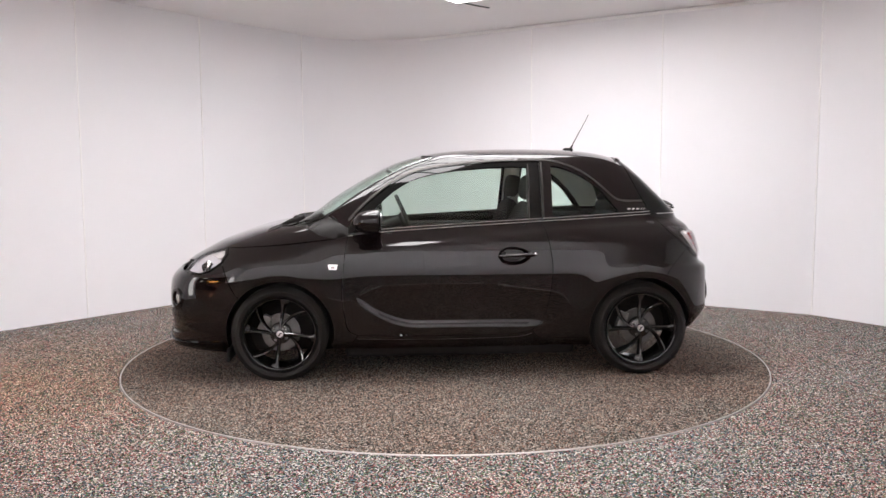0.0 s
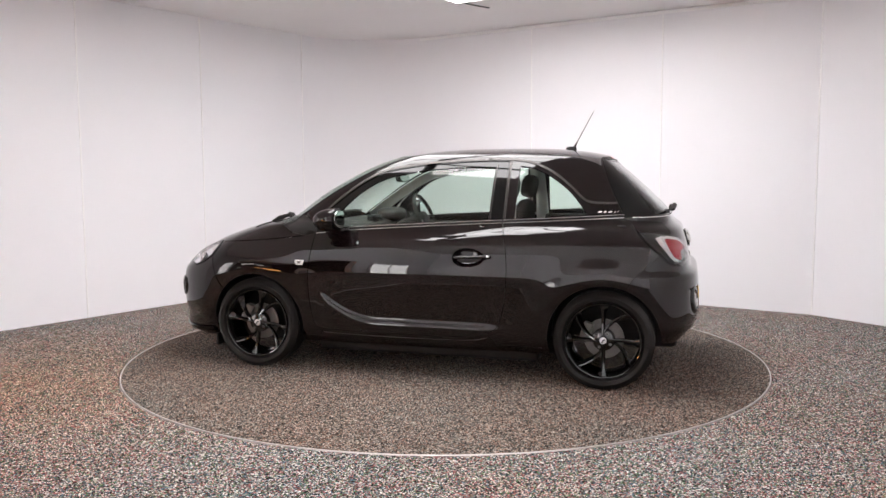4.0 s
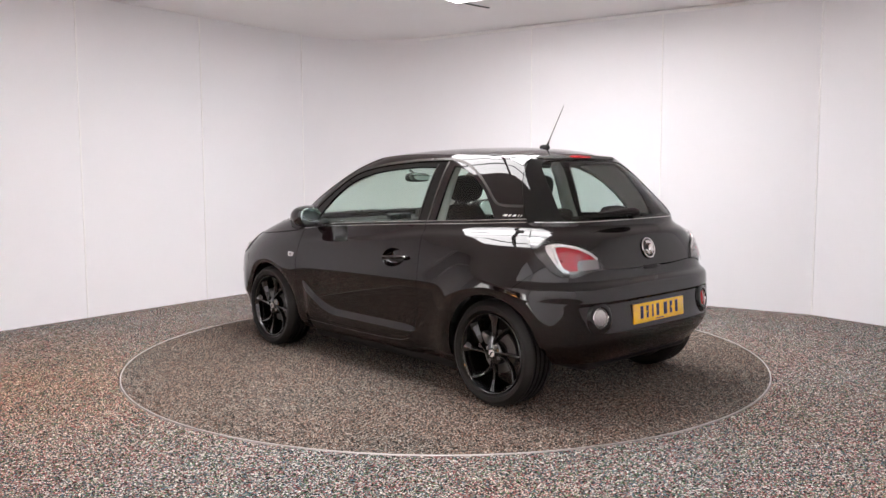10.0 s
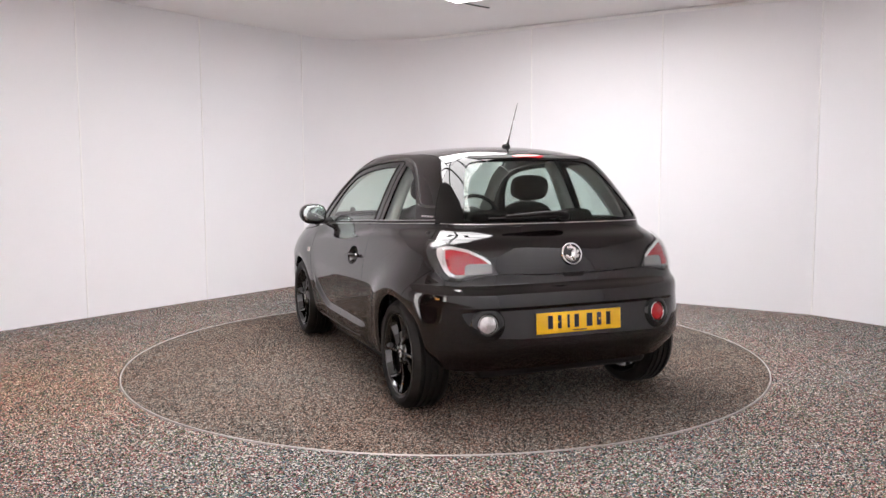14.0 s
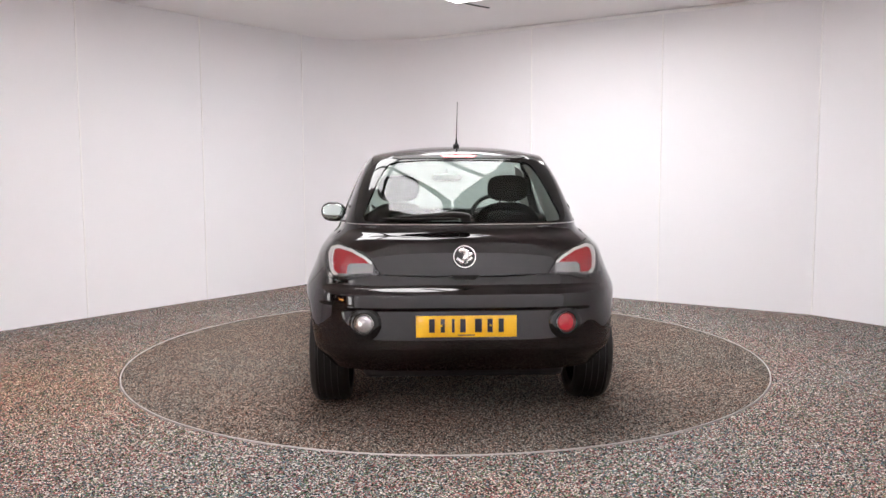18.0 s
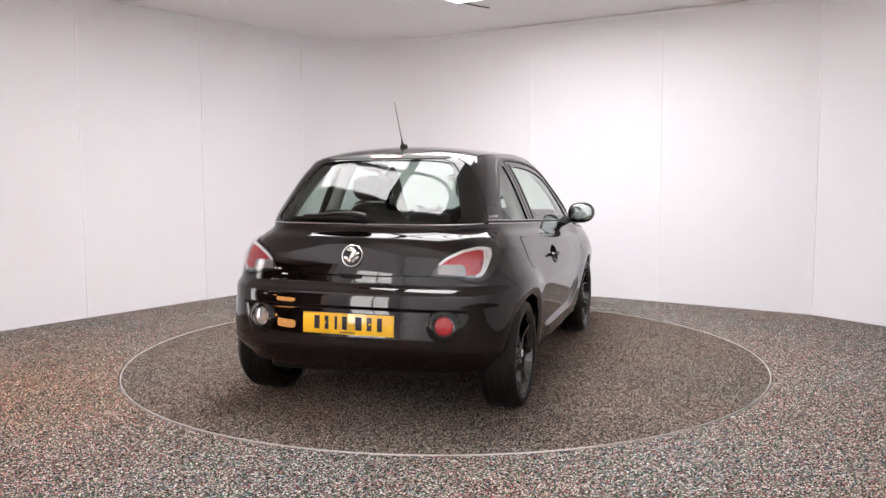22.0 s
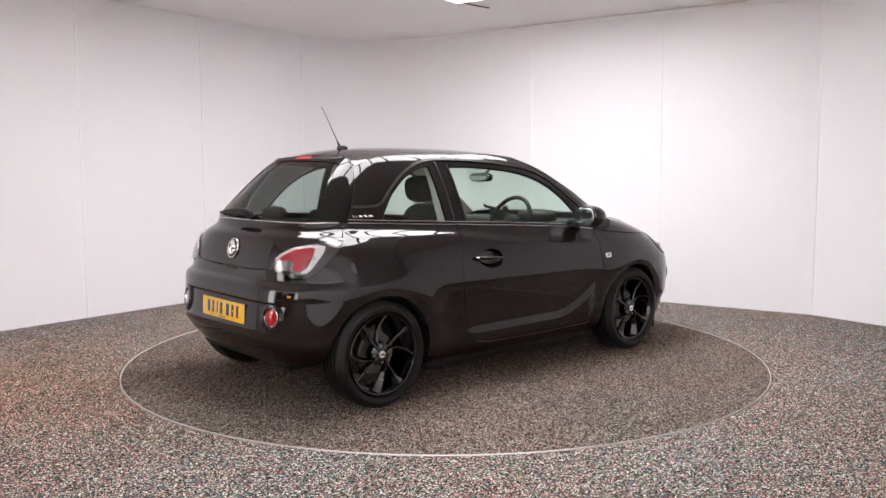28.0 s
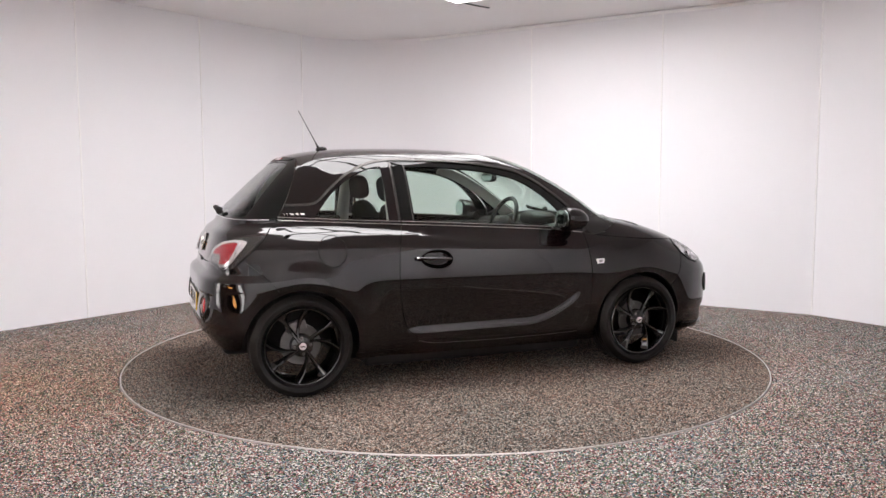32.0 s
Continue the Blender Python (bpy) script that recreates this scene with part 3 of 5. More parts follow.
def lift(dom, uv):
    """From a panel's flat outline to the body: points in the car's space."""
    a, b = uv[:, 0], uv[:, 1]
    if dom in ("left", "right"):
        s = 1 if dom == "left" else -1
        return np.stack([a, s * y_side(a, b), b], 1)
    if dom == "roof":
        return np.stack([a, b, z_roof(a, b)], 1)
    if dom == "top":
        return np.stack([a, b, z_top(a, b)], 1)
    front = dom == "front"
    T = UF if front else UR
    s, z = np.abs(a) / LS, b
    x, y = bil(T[0], s, z), bil(T[1], s, z)
    w = wide(x, z)
    flat = y / w < 0.75
    x2 = x_end(y, z, front)
    y2 = y_side(x, z)
    return np.stack([np.where(flat, x2, x), np.sign(a) * np.where(flat, y, y2), z], 1)


def normals(dom, p):
    if dom == "roof":
        e = 0.004
        dx = (z_roof(p[:, 0] + e, p[:, 1]) - z_roof(p[:, 0] - e, p[:, 1])) / (2 * e)
        dy = (z_roof(p[:, 0], np.abs(p[:, 1]) + e) - z_roof(p[:, 0], np.abs(np.abs(p[:, 1]) - e))) / (2 * e) * np.where(p[:, 1] < 0, -1, 1)
        n = np.stack([-dx, -dy, np.ones(len(p))], 1)
        return n / np.linalg.norm(n, axis=1, keepdims=True)
    return field_normal(p)


def u_x(x, z, front=False):
    """Unrolled place of the body point at (x, z)."""
    T = UF if front else UR
    row = bil(T[0], _sg, np.full(161, float(z)))
    return LS * (np.interp(x, row[::-1], _sg[::-1]) if front else np.interp(x, row, _sg))


def u_y(y, z, front=False):
    T = UF if front else UR
    row = bil(T[1], _sg, np.full(161, float(z)))
    return math.copysign(LS * np.interp(abs(y), row, _sg), y)


def crv(pts, n=10):
    """A smooth open line through points."""
    p = [np.array(q, float) for q in pts]
    out = []
    for i in range(len(p) - 1):
        p0, p1, p2, p3 = p[max(i - 1, 0)], p[i], p[i + 1], p[min(i + 2, len(p) - 1)]
        for k in range(n):
            t = k / n
            out.append(0.5 * (2 * p1 + (p2 - p0) * t + (2 * p0 - 5 * p1 + 4 * p2 - p3) * t * t + (3 * p1 - p0 - 3 * p2 + p3) * t**3))
    out.append(p[-1])
    return [tuple(q) for q in out]


def resample(poly, h):
    out = []
    for a, b in zip(poly, poly[1:] + poly[:1]):
        d = math.hypot(b[0] - a[0], b[1] - a[1])
        if d < 1e-6:
            continue
        k = max(1, math.ceil(d / h))
        out += [(a[0] + (b[0] - a[0]) * i / k, a[1] + (b[1] - a[1]) * i / k) for i in range(k)]
    return out


def inset(poly, g):
    """Moves a closed outline inwards by g."""
    P = np.array(poly)
    keep = [0]
    for i in range(1, len(P)):
        if np.hypot(*(P[i] - P[keep[-1]])) > 1e-4:
            keep.append(i)
    P = P[keep]
    if np.hypot(*(P[0] - P[-1])) < 1e-4:
        P = P[:-1]
    area = 0.5 * np.sum(P[:, 0] * np.roll(P[:, 1], -1) - P[:, 1] * np.roll(P[:, 0], -1))
    if area < 0:
        P = P[::-1]
    d = np.roll(P, -1, 0) - P
    d /= np.linalg.norm(d, axis=1, keepdims=True)
    n1 = np.stack([-d[:, 1], d[:, 0]], 1)
    n0 = np.roll(n1, 1, 0)
    b = n0 + n1
    b /= np.maximum((b * n1).sum(1, keepdims=True), 0.5)
    return [tuple(q) for q in P + b * g]


def inside(pts, poly):
    x, y = pts[:, 0], pts[:, 1]
    r = np.zeros(len(pts), bool)
    P = np.array(poly)
    Q = np.roll(P, -1, 0)
    for (x0, y0), (x1, y1) in zip(P, Q):
        if y0 != y1:
            r ^= ((y0 > y) != (y1 > y)) & (x < (x1 - x0) * (y - y0) / (y1 - y0) + x0)
    return r


def gap_to(pts, poly):
    P = np.array(poly)
    Q = np.roll(P, -1, 0)
    best = np.full(len(pts), 9.0)
    for a, b in zip(P, Q):
        d = b - a
        t = np.clip(((pts - a) @ d) / max(d @ d, 1e-12), 0, 1)
        best = np.minimum(best, np.linalg.norm(pts - a - t[:, None] * d, axis=1))
    return best


def panel(name, dom, outline, mat, parent, label="", holes=(), h=0.03, gap=0.002, off=0.0, flange=0.014, dish=0.0):
    """A sheet of the body cut to an outline, with turned-in edges. off lifts it, dish swells its middle."""
    from mathutils.geometry import delaunay_2d_cdt
    loops = [resample(inset(list(outline), gap), h)] + [resample(inset(list(q), -gap), h) for q in holes]
    P = np.array(loops[0])
    lo, hi = P.min(0), P.max(0)
    gx, gy = np.meshgrid(np.arange(lo[0] + h / 2, hi[0], h), np.arange(lo[1] + h / 2, hi[1], h * 0.87))
    gx = gx + (np.arange(gx.shape[0]) % 2)[:, None] * h / 2
    G = np.stack([gx.ravel(), gy.ravel()], 1)
    G = G[inside(G, loops[0])]
    for q in loops:
        if len(G):
            G = G[gap_to(G, q) > 0.45 * h]
    for q in loops[1:]:
        if len(G):
            G = G[~inside(G, q)]
    pts, edges = [], []
    for q in loops:
        b = len(pts)
        pts += [Vector(c) for c in q]
        edges += [(b + i, b + (i + 1) % len(q)) for i in range(len(q))]
    pts += [Vector(c) for c in G]
    vs, es, fs = delaunay_2d_cdt(pts, edges, [], 0, 1e-6)[:3]
    V = np.array([tuple(v) for v in vs])
    F = np.array([tuple(f) for f in fs])
    C = V[F].mean(1)
    ok = inside(C, loops[0])
    for q in loops[1:]:
        ok &= ~inside(C, q)
    F = F[ok]
    p3 = lift(dom, V)
    nn = normals(dom, p3)
    o = np.full(len(V), off)
    if dish:
        o = o + dish * np.clip(gap_to(V, loops[0]) / 0.05, 0, 1) ** 0.5
    p3 = p3 + nn * o[:, None]
    # make the faces look outwards
    fn = np.cross(p3[F[:, 1]] - p3[F[:, 0]], p3[F[:, 2]] - p3[F[:, 0]])
    flip = (fn * nn[F].mean(1)).sum(1) < 0
    F[flip] = F[flip][:, ::-1]
    count = {}
    for f in F:
        for a, b in ((f[0], f[1]), (f[1], f[2]), (f[2], f[0])):
            count[(int(a), int(b))] = 1
    rim = [e for e in count if (e[1], e[0]) not in count]
    verts = [tuple(q) for q in p3]
    faces = [tuple(int(k) for k in f) for f in F]
    top = len(faces)
    if flange:
        low = {}
        for a, b in rim:
            for k in (a, b):
                if k not in low:
                    low[k] = len(verts)
                    verts.append(tuple(p3[k] - nn[k] * flange))
            faces.append((b, a, low[a], low[b]))
    me = bpy.data.meshes.new(name)
    me.from_pydata(verts, [], faces)
    me.materials.append(mat)
    me.shade_smooth()
    cn = []
    for i, poly in enumerate(me.polygons):
        for k in poly.vertices:
            cn.append(tuple(nn[k]) if i < top and not dish else (tuple(poly.normal) if i >= top else (0, 0, 0)))
    me.normals_split_custom_set(cn)
    ob = new(name, me)
    ob.parent = parent
    if label:
        ob["label"] = label
    return ob


car = tagged(new("car"), "small black three-door hatchback with black alloy wheels", "car")
SIDES = (("left", 1), ("right", -1))


# ---- outlines, seen from the side as (x, z) ----
def arch(ax, a0, a1, r=ARCH, n=36):
    """Points of a wheel arch from angle a0 to a1, in degrees from the front."""
    return [(ax + r * math.cos(radians(a0 + (a1 - a0) * i / n)), HUB + r * math.sin(radians(a0 + (a1 - a0) * i / n))) for i in range(n + 1)]


BELT = crv([(0.74, 0.905), (0.55, 0.925), (0.363, 0.942), (0.0, 0.964), (-0.364, 0.984), (-0.585, 0.995), (-0.917, 1.011), (-1.103, 1.021), (-1.335, 1.033)])
bx = np.array([p[0] for p in BELT])[::-1]
bz = np.array([p[1] for p in BELT])[::-1]


def belt(x):
    return float(np.interp(x, bx, bz))


def belt_run(x0, x1, n=14):
    return [(x0 + (x1 - x0) * i / n, belt(x0 + (x1 - x0) * i / n)) for i in range(n + 1)]


HOODLINE = crv([(1.43, 0.838), (1.25, 0.85), (1.076, 0.862), (0.90, 0.879), (0.74, 0.897)])
DOOR_FRONT = crv([(0.664, 0.913), (0.679, 0.84), (0.691, 0.733), (0.698, 0.62), (0.698, 0.5), (0.688, 0.40), (0.668, 0.32), (0.61, 0.285)])
DOOR_LOW = crv([(0.61, 0.285), (0.3, 0.277), (-0.1, 0.276), (-0.40, 0.284), (-0.50, 0.305)])
DOOR_REAR = crv([(-0.50, 0.305), (-0.555, 0.345), (-0.592, 0.42), (-0.615, 0.537), (-0.628, 0.68), (-0.622, 0.79), (-0.604, 0.899), (-0.578, 0.995)])
LAMP_F = [(1.700, 0.690), (1.655, 0.75), (1.57, 0.80), (1.43, 0.838), (1.425, 0.80), (1.45, 0.752), (1.53, 0.700), (1.60, 0.678)]
SEAM_F = crv([(1.45, 0.752), (1.405, 0.63), (1.352, 0.53)])
SEAM_R = crv([(-1.535, 0.812), (-1.418, 0.715), (-1.372, 0.664), (-1.3395, 0.6115)], 6)
GATE_SEAM = crv([(-1.32, 1.033), (-1.304, 1.06), (-1.283, 1.10), (-1.258, 1.15), (-1.235, 1.20), (-1.202, 1.28), (-1.171, 1.36), (-1.155, 1.398)])
LAMP_R_FRONT = crv([(-1.395, 0.945), (-1.435, 0.905), (-1.487, 0.856), (-1.535, 0.812)])
LAMP_R_LOW = crv([(-1.535, 0.812), (-1.572, 0.775), (-1.607, 0.752)], 5)
GATE_LOW = [(-1.32, 1.033), (-1.36, 0.99), (-1.395, 0.945)]


CUP = [(-0.385 + 0.103 * math.cos(a), 0.782 + 0.056 * math.sin(a) * (1 + 0.12 * math.cos(a))) for a in np.linspace(0, 2 * math.pi, 48, endpoint=False)]


def on_end(pts, front):
    return [(u_x(x, z, front), z) for x, z in pts]


DOORS = {}
for dom, sg in SIDES:
    # front wing
    wing = HOODLINE + DOOR_FRONT + [(0.64, 0.235), (0.772, 0.235)] + arch(FX, 191, 44) + SEAM_F[::-1][1:] + [(1.425, 0.80)]
    panel("front_wing", dom, wing, M_PAINT, car, h=0.02)
    # door
    door = belt_run(0.664, -0.58) + DOOR_REAR[::-1][1:] + DOOR_LOW[::-1][1:] + DOOR_FRONT[::-1][1:-1]
    DOORS[dom] = panel("door", dom, door, M_PAINT, car, holes=[CUP], h=0.016)
    # rear quarter
    quarter = belt_run(-0.58, -1.32) + GATE_LOW[1:2] + LAMP_R_FRONT + SEAM_R[1:-1] + arch(RX, 112, -11) + [(-0.72, 0.235), (-0.56, 0.235), (-0.50, 0.305)] + DOOR_REAR[1:-1]
    panel("rear_quarter", dom, quarter, M_PAINT, car, gap=0.0012, h=0.018)
    # sill
    sill = [(0.775, 0.235), (0.64, 0.235), (0.61, 0.285)] + DOOR_LOW[1:-1] + [(-0.50, 0.305), (-0.56, 0.235), (-0.89, 0.235), (-0.885, 0.19), (0.77, 0.19)]
    panel("sill", dom, sill, M_PAINT, car, gap=0.001, flange=0)

# ---- the car: cabin, ends and lids ----
WS_EDGE = crv([(0.91, 0.957), (0.80, 1.035), (0.66, 1.133), (0.50, 1.235), (0.33, 1.325), (0.19, 1.380), (0.10, 1.408)])
DLO_TOP = crv([(-0.587, 1.378), (-0.40, 1.378), (-0.231, 1.370), (-0.009, 1.352), (0.212, 1.314), (0.359, 1.251), (0.47, 1.172), (0.575, 1.084), (0.625, 1.03), (0.664, 0.96)])
DOOR_GLASS = crv([(0.565, belt(0.565) + 0.014), (0.3, belt(0.3) + 0.014), (0.0, belt(0.0) + 0.014), (-0.3, belt(-0.3) + 0.014), (-0.484, belt(-0.484) + 0.012)]) + crv([(-0.498, 1.343), (-0.35, 1.344), (-0.20, 1.336), (0.0, 1.318), (0.20, 1.278), (0.33, 1.220), (0.44, 1.135), (0.52, 1.045), (0.56, 0.985)])
QUARTER_GLASS = crv([(-0.652, belt(-0.652) + 0.014), (-0.9, belt(-0.9) + 0.014), (-1.105, belt(-1.105) + 0.014)]) + crv([(-1.06, 1.095), (-0.985, 1.185), (-0.88, 1.268), (-0.78, 1.320), (-0.715, 1.341), (-0.664, 1.346)])
ROOF_EDGE = [(float(q), float(z_top(np.array([q]), np.array([YR]), 1.2, 1.47)[0])) for q in np.linspace(0.10, -1.155, 26)]
COWL = [(0.664, 0.913), (0.74, 0.897), (0.84, 0.918)]
FOOT = COWL + [(0.91, 0.957), (0.80, 1.035), (0.664, 0.97)]


def strip(name, dom, path, width, mat, parent, label="", off=0.002, h=0.03, flange=0.006):
    """A narrow moulding along a line."""
    p = np.array(path)
    d = np.gradient(p, axis=0)
    d /= np.linalg.norm(d, axis=1, keepdims=True)
    n = np.stack([-d[:, 1], d[:, 0]], 1) * width / 2
    return panel(name, dom, [tuple(q) for q in p + n] + [tuple(q) for q in (p - n)[::-1]], mat, parent, label, h=h, gap=0.0, off=off, flange=flange)


def mirrored(half):
    """Closes an outline given for the left half, from top middle to bottom middle, with its mirror image."""
    return list(half) + [(-a, b) for a, b in half[::-1] if abs(a) > 1e-6]


for dom, sg in SIDES:
    panel("scuttle_end", dom, FOOT, M_TRIM, car, "black scuttle end")
    side = [q for q in WS_EDGE if q[0] <= 0.80] + ROOF_EDGE[1:] + GATE_SEAM[::-1][1:] + belt_run(-1.32, -0.58)[1:] + DLO_TOP
    panel("cabin_side", dom, side, M_PAINT, car, holes=[QUARTER_GLASS])
    frame_line = belt_run(0.664, -0.58) + DLO_TOP
    panel("door_frame", dom, frame_line, M_GLOSS, DOORS[dom], "gloss black window frame", holes=[DOOR_GLASS], off=-0.003)
    g = panel("door_window", dom, DOOR_GLASS, M_GLASS, DOORS[dom], "green-tinted door glass", gap=-0.004, off=-0.009, flange=0, h=0.05)
    g.visible_shadow = False
    g = panel("quarter_window", dom, QUARTER_GLASS, M_GLASS, car, "green-tinted fixed side glass", gap=-0.004, off=-0.007, flange=0, h=0.05)
    g.visible_shadow = False
    # seals and mouldings
    strip("belt_moulding", dom, belt_run(0.66, -0.575, 40), 0.0035, M_CHROME, DOORS[dom], "thin bright belt moulding", off=0.003)
    strip("belt_moulding", dom, belt_run(-0.585, -1.315, 30), 0.0035, M_CHROME, car, "thin bright belt moulding", off=0.003)
    strip("belt_groove", dom, [(x, z + 0.009) for x, z in belt_run(0.66, -1.315, 60)], 0.011, M_TRIM, car, off=0.0015)
    strip("window_moulding", dom, [(x, z + 0.0175) for x, z in belt_run(0.60, -0.575, 40)], 0.0035, M_CHROME, DOORS[dom], "thin bright window moulding", off=0.004)
    strip("window_moulding", dom, [(x, z + 0.0175) for x, z in belt_run(-0.585, -1.315, 30)], 0.0035, M_CHROME, car, "thin bright window moulding", off=0.004)
    strip("roof_moulding", dom, crv([(0.66, 1.01), (0.585, 1.093), (0.48, 1.183), (0.366, 1.263), (0.216, 1.327), (-0.009, 1.365), (-0.231, 1.383), (-0.45, 1.391), (-0.587, 1.391), (-0.70, 1.378), (-0.80, 1.345), (-0.90, 1.290), (-0.99, 1.218), (-1.06, 1.152), (-1.095, 1.130), (-1.14, 1.121), (-1.22, 1.119), (-1.268, 1.119)], 6), 0.013, M_SATIN, car, "satin grey roofline moulding", off=0.004)
    strip("pillar_seal", dom, [(-0.588, belt(-0.58) + 0.012), (-0.592, 1.15), (-0.60, 1.376)], 0.013, M_SATIN, car, off=0.003)
    strip("pillar_seal", dom, [(-0.496, belt(-0.49) + 0.01), (-0.502, 1.15), (-0.512, 1.362)], 0.006, M_SATIN, car, off=0.002)
    # the bright reflection along the sill, drawn as a pale strip
    strip("sill_glint", dom, [(x, z - 0.022) for x, z in DOOR_LOW], 0.0014, M_STEEL, car, "thin pale strip drawn as the sill glint", off=0.002, flange=0.004)
    # painted letters on the pillar, as bars
    for i, (w, hh) in enumerate(((0.022, 0.009), (0.014, 0.011), (0.020, 0.009), (0.004, 0.012), (0.004, 0.012))):
        x0 = -1.155 - (0, 0.034, 0.062, 0.097, 0.115)[i]
        z0 = 1.066
        panel("script_bar", dom, [(x0, z0 - hh / 2), (x0 - w, z0 - hh / 2), (x0 - w - 0.008, z0 + hh / 2), (x0 - 0.008, z0 + hh / 2)], M_SCRIPT, car, "small bright script bar", gap=0, off=0.003, flange=0.003)

# windscreen
half = [(0.0, 1.432), (u_y(0.2, 1.429, True), 1.429), (u_y(0.4, 1.417, True), 1.417)] + on_end(WS_EDGE[::-1], True) + [(u_y(0.5, 0.985, True), 0.985), (u_y(0.3, 0.997, True), 0.997), (0.0, 1.002)]
ws = panel("windscreen", "front", mirrored(half), M_GLASS, car, "green-tinted windscreen", h=0.05, flange=0, gap=0.001)
ws.visible_shadow = False
strip("windscreen_seal", "front", on_end(WS_EDGE, True), 0.014, M_TRIM, car, off=0.002)
strip("windscreen_seal", "front", [(-a, b) for a, b in on_end(WS_EDGE, True)], 0.014, M_TRIM, car, off=0.002)
# roof
roof = [(float(q), YR) for q in np.linspace(0.10, -1.155, 20)] + [(-1.163, 0.3), (-1.168, 0.0), (-1.163, -0.3)] + [(float(q), -YR) for q in np.linspace(-1.155, 0.10, 20)] + [(0.14, -0.38), (0.165, -0.2), (0.17, 0.0), (0.165, 0.2), (0.14, 0.38)]
panel("roof", "roof", roof, M_PAINT, car, gap=0.0)


def ys(x, z):
    return float(y_side(np.array([x]), np.array([z]))[0])


# bonnet
left = [(1.02, 0.0), (1.012, 0.2), (0.985, 0.38), (0.965, 0.50), (0.94, 0.62), (0.91, ys(0.91, 0.955)), (0.84, ys(0.84, 0.916))] + [(x, ys(x, z)) for x, z in HOODLINE[::-1]] + [(1.50, ys(1.50, 0.822)), (1.57, ys(1.57, 0.80)), (1.655, ys(1.655, 0.75))] + [(1.70, 0.50), (1.75, 0.35), (1.772, 0.18)]
bonnet = left + [(1.778, 0.0)] + [(x, -y) for x, y in left[::-1] if y > 0]
panel("bonnet", "top", bonnet, M_PAINT, car)
# front bumper
low_arch = [(x, z) for x, z in arch(FX, 44, -26) if z > 0.17]
half = [(0.0, 0.702), (u_y(0.3, 0.70, True), 0.70), (u_y(0.5, 0.70, True), 0.70), (u_x(1.700, 0.690, True), 0.690)] + on_end(LAMP_F[::-1][:3] + SEAM_F[1:-1], True) + on_end(low_arch, True) + [(u_x(1.42, 0.165, True), 0.165), (u_y(0.4, 0.165, True), 0.165), (0.0, 0.165)]
panel("front_bumper", "front", mirrored(half), M_PAINT, car)
panel("grille", "front", mirrored([(0.0, 0.57), (u_y(0.34, 0.57, True), 0.57), (u_y(0.38, 0.50, True), 0.50), (u_y(0.33, 0.40, True), 0.40), (0.0, 0.38)]), M_TRIM, car, "black grille", off=0.004)
for k in range(4):
    zz = 0.415 + k * 0.045
    strip("grille_bar", "front", [(u_y(-0.32 + 0.64 * i / 12, zz, True), zz) for i in range(13)], 0.010, M_CHROME if k == 2 else M_GLOSS, car, off=0.010)
panel("lower_intake", "front", mirrored([(0.0, 0.30), (u_y(0.42, 0.30, True), 0.30), (u_y(0.46, 0.24, True), 0.24), (0.0, 0.225)]), M_TRIM, car, "black lower intake", off=0.003)
for sg in (1, -1):
    strip("splitter", "front", [(sg * u_x(1.46, 0.235, True) * (1 - i / 14) + sg * u_y(0.25, 0.235, True) * (i / 14), 0.235 - 0.02 * math.sin(math.pi * i / 14)) for i in range(15)], 0.03, M_PAINT, car, off=0.012, flange=0.02)
    lamp = on_end(LAMP_F, True)
    lamp = [(sg * a, b) for a, b in lamp]
    panel("headlamp_reflector", "front", lamp, M_HEADREFL, car, "silvery headlamp reflector", off=-0.014, h=0.025)
    panel("headlamp_lens", "front", lamp, M_CLEAR, car, "clear headlamp lens", off=0.004, h=0.025)
    panel("headlamp_core", "front", [(sg * a, b) for a, b in on_end(inset([(1.585, 0.700), (1.60, 0.735), (1.55, 0.765), (1.515, 0.752), (1.53, 0.715)], 0.0), True)], M_TRIM, car, "dark projector bezel", off=-0.008, h=0.025)
    strip("headlamp_seal", "front", lamp + lamp[:1], 0.010, M_GLOSS, car, "black headlamp seal", off=0.005, flange=0.006, h=0.02)
    panel("indicator_lens", "front", [(sg * a, b) for a, b in on_end([(1.47, 0.775), (1.53, 0.795), (1.45, 0.822), (1.437, 0.80)], True)], M_LAMPWHITE, car, "pale indicator lens", off=-0.004, h=0.025)

    cx, cz = 1.558, 0.734
    cp = Vector((cx, sg * ys(cx, cz), cz))
    cn = Vector(field_normal(np.array([tuple(cp)]))[0])
    m = Matrix.Translation(cp - cn * 0.010) @ (cn * 0.6 + Vector((0.6, 0, 0))).to_track_quat("Z", "Y").to_matrix().to_4x4()
    bm = bmesh.new()
    lathe(bm, [(0.026, -0.004), (0.027, 0.005), (0.031, 0.008), (0.036, 0.006), (0.038, -0.004)], "z", 32)
    bmesh.ops.recalc_face_normals(bm, faces=bm.faces)
    ring = part("projector_ring", bm, M_CHROME, car, "bright ring round the projector", m)
    part("projector_lens", blob(bmesh.new(), (0, 0, -0.006), (0.026, 0.026, 0.014), 2.0, 24, 12), M_GLOSS, ring)
    strip("headlamp_line", "front", [(sg * a, b) for a, b in on_end(crv([(1.655, 0.728), (1.57, 0.788), (1.452, 0.824)], 8), True)], 0.007, M_CHROME, car, off=-0.004, flange=0.004, h=0.02)

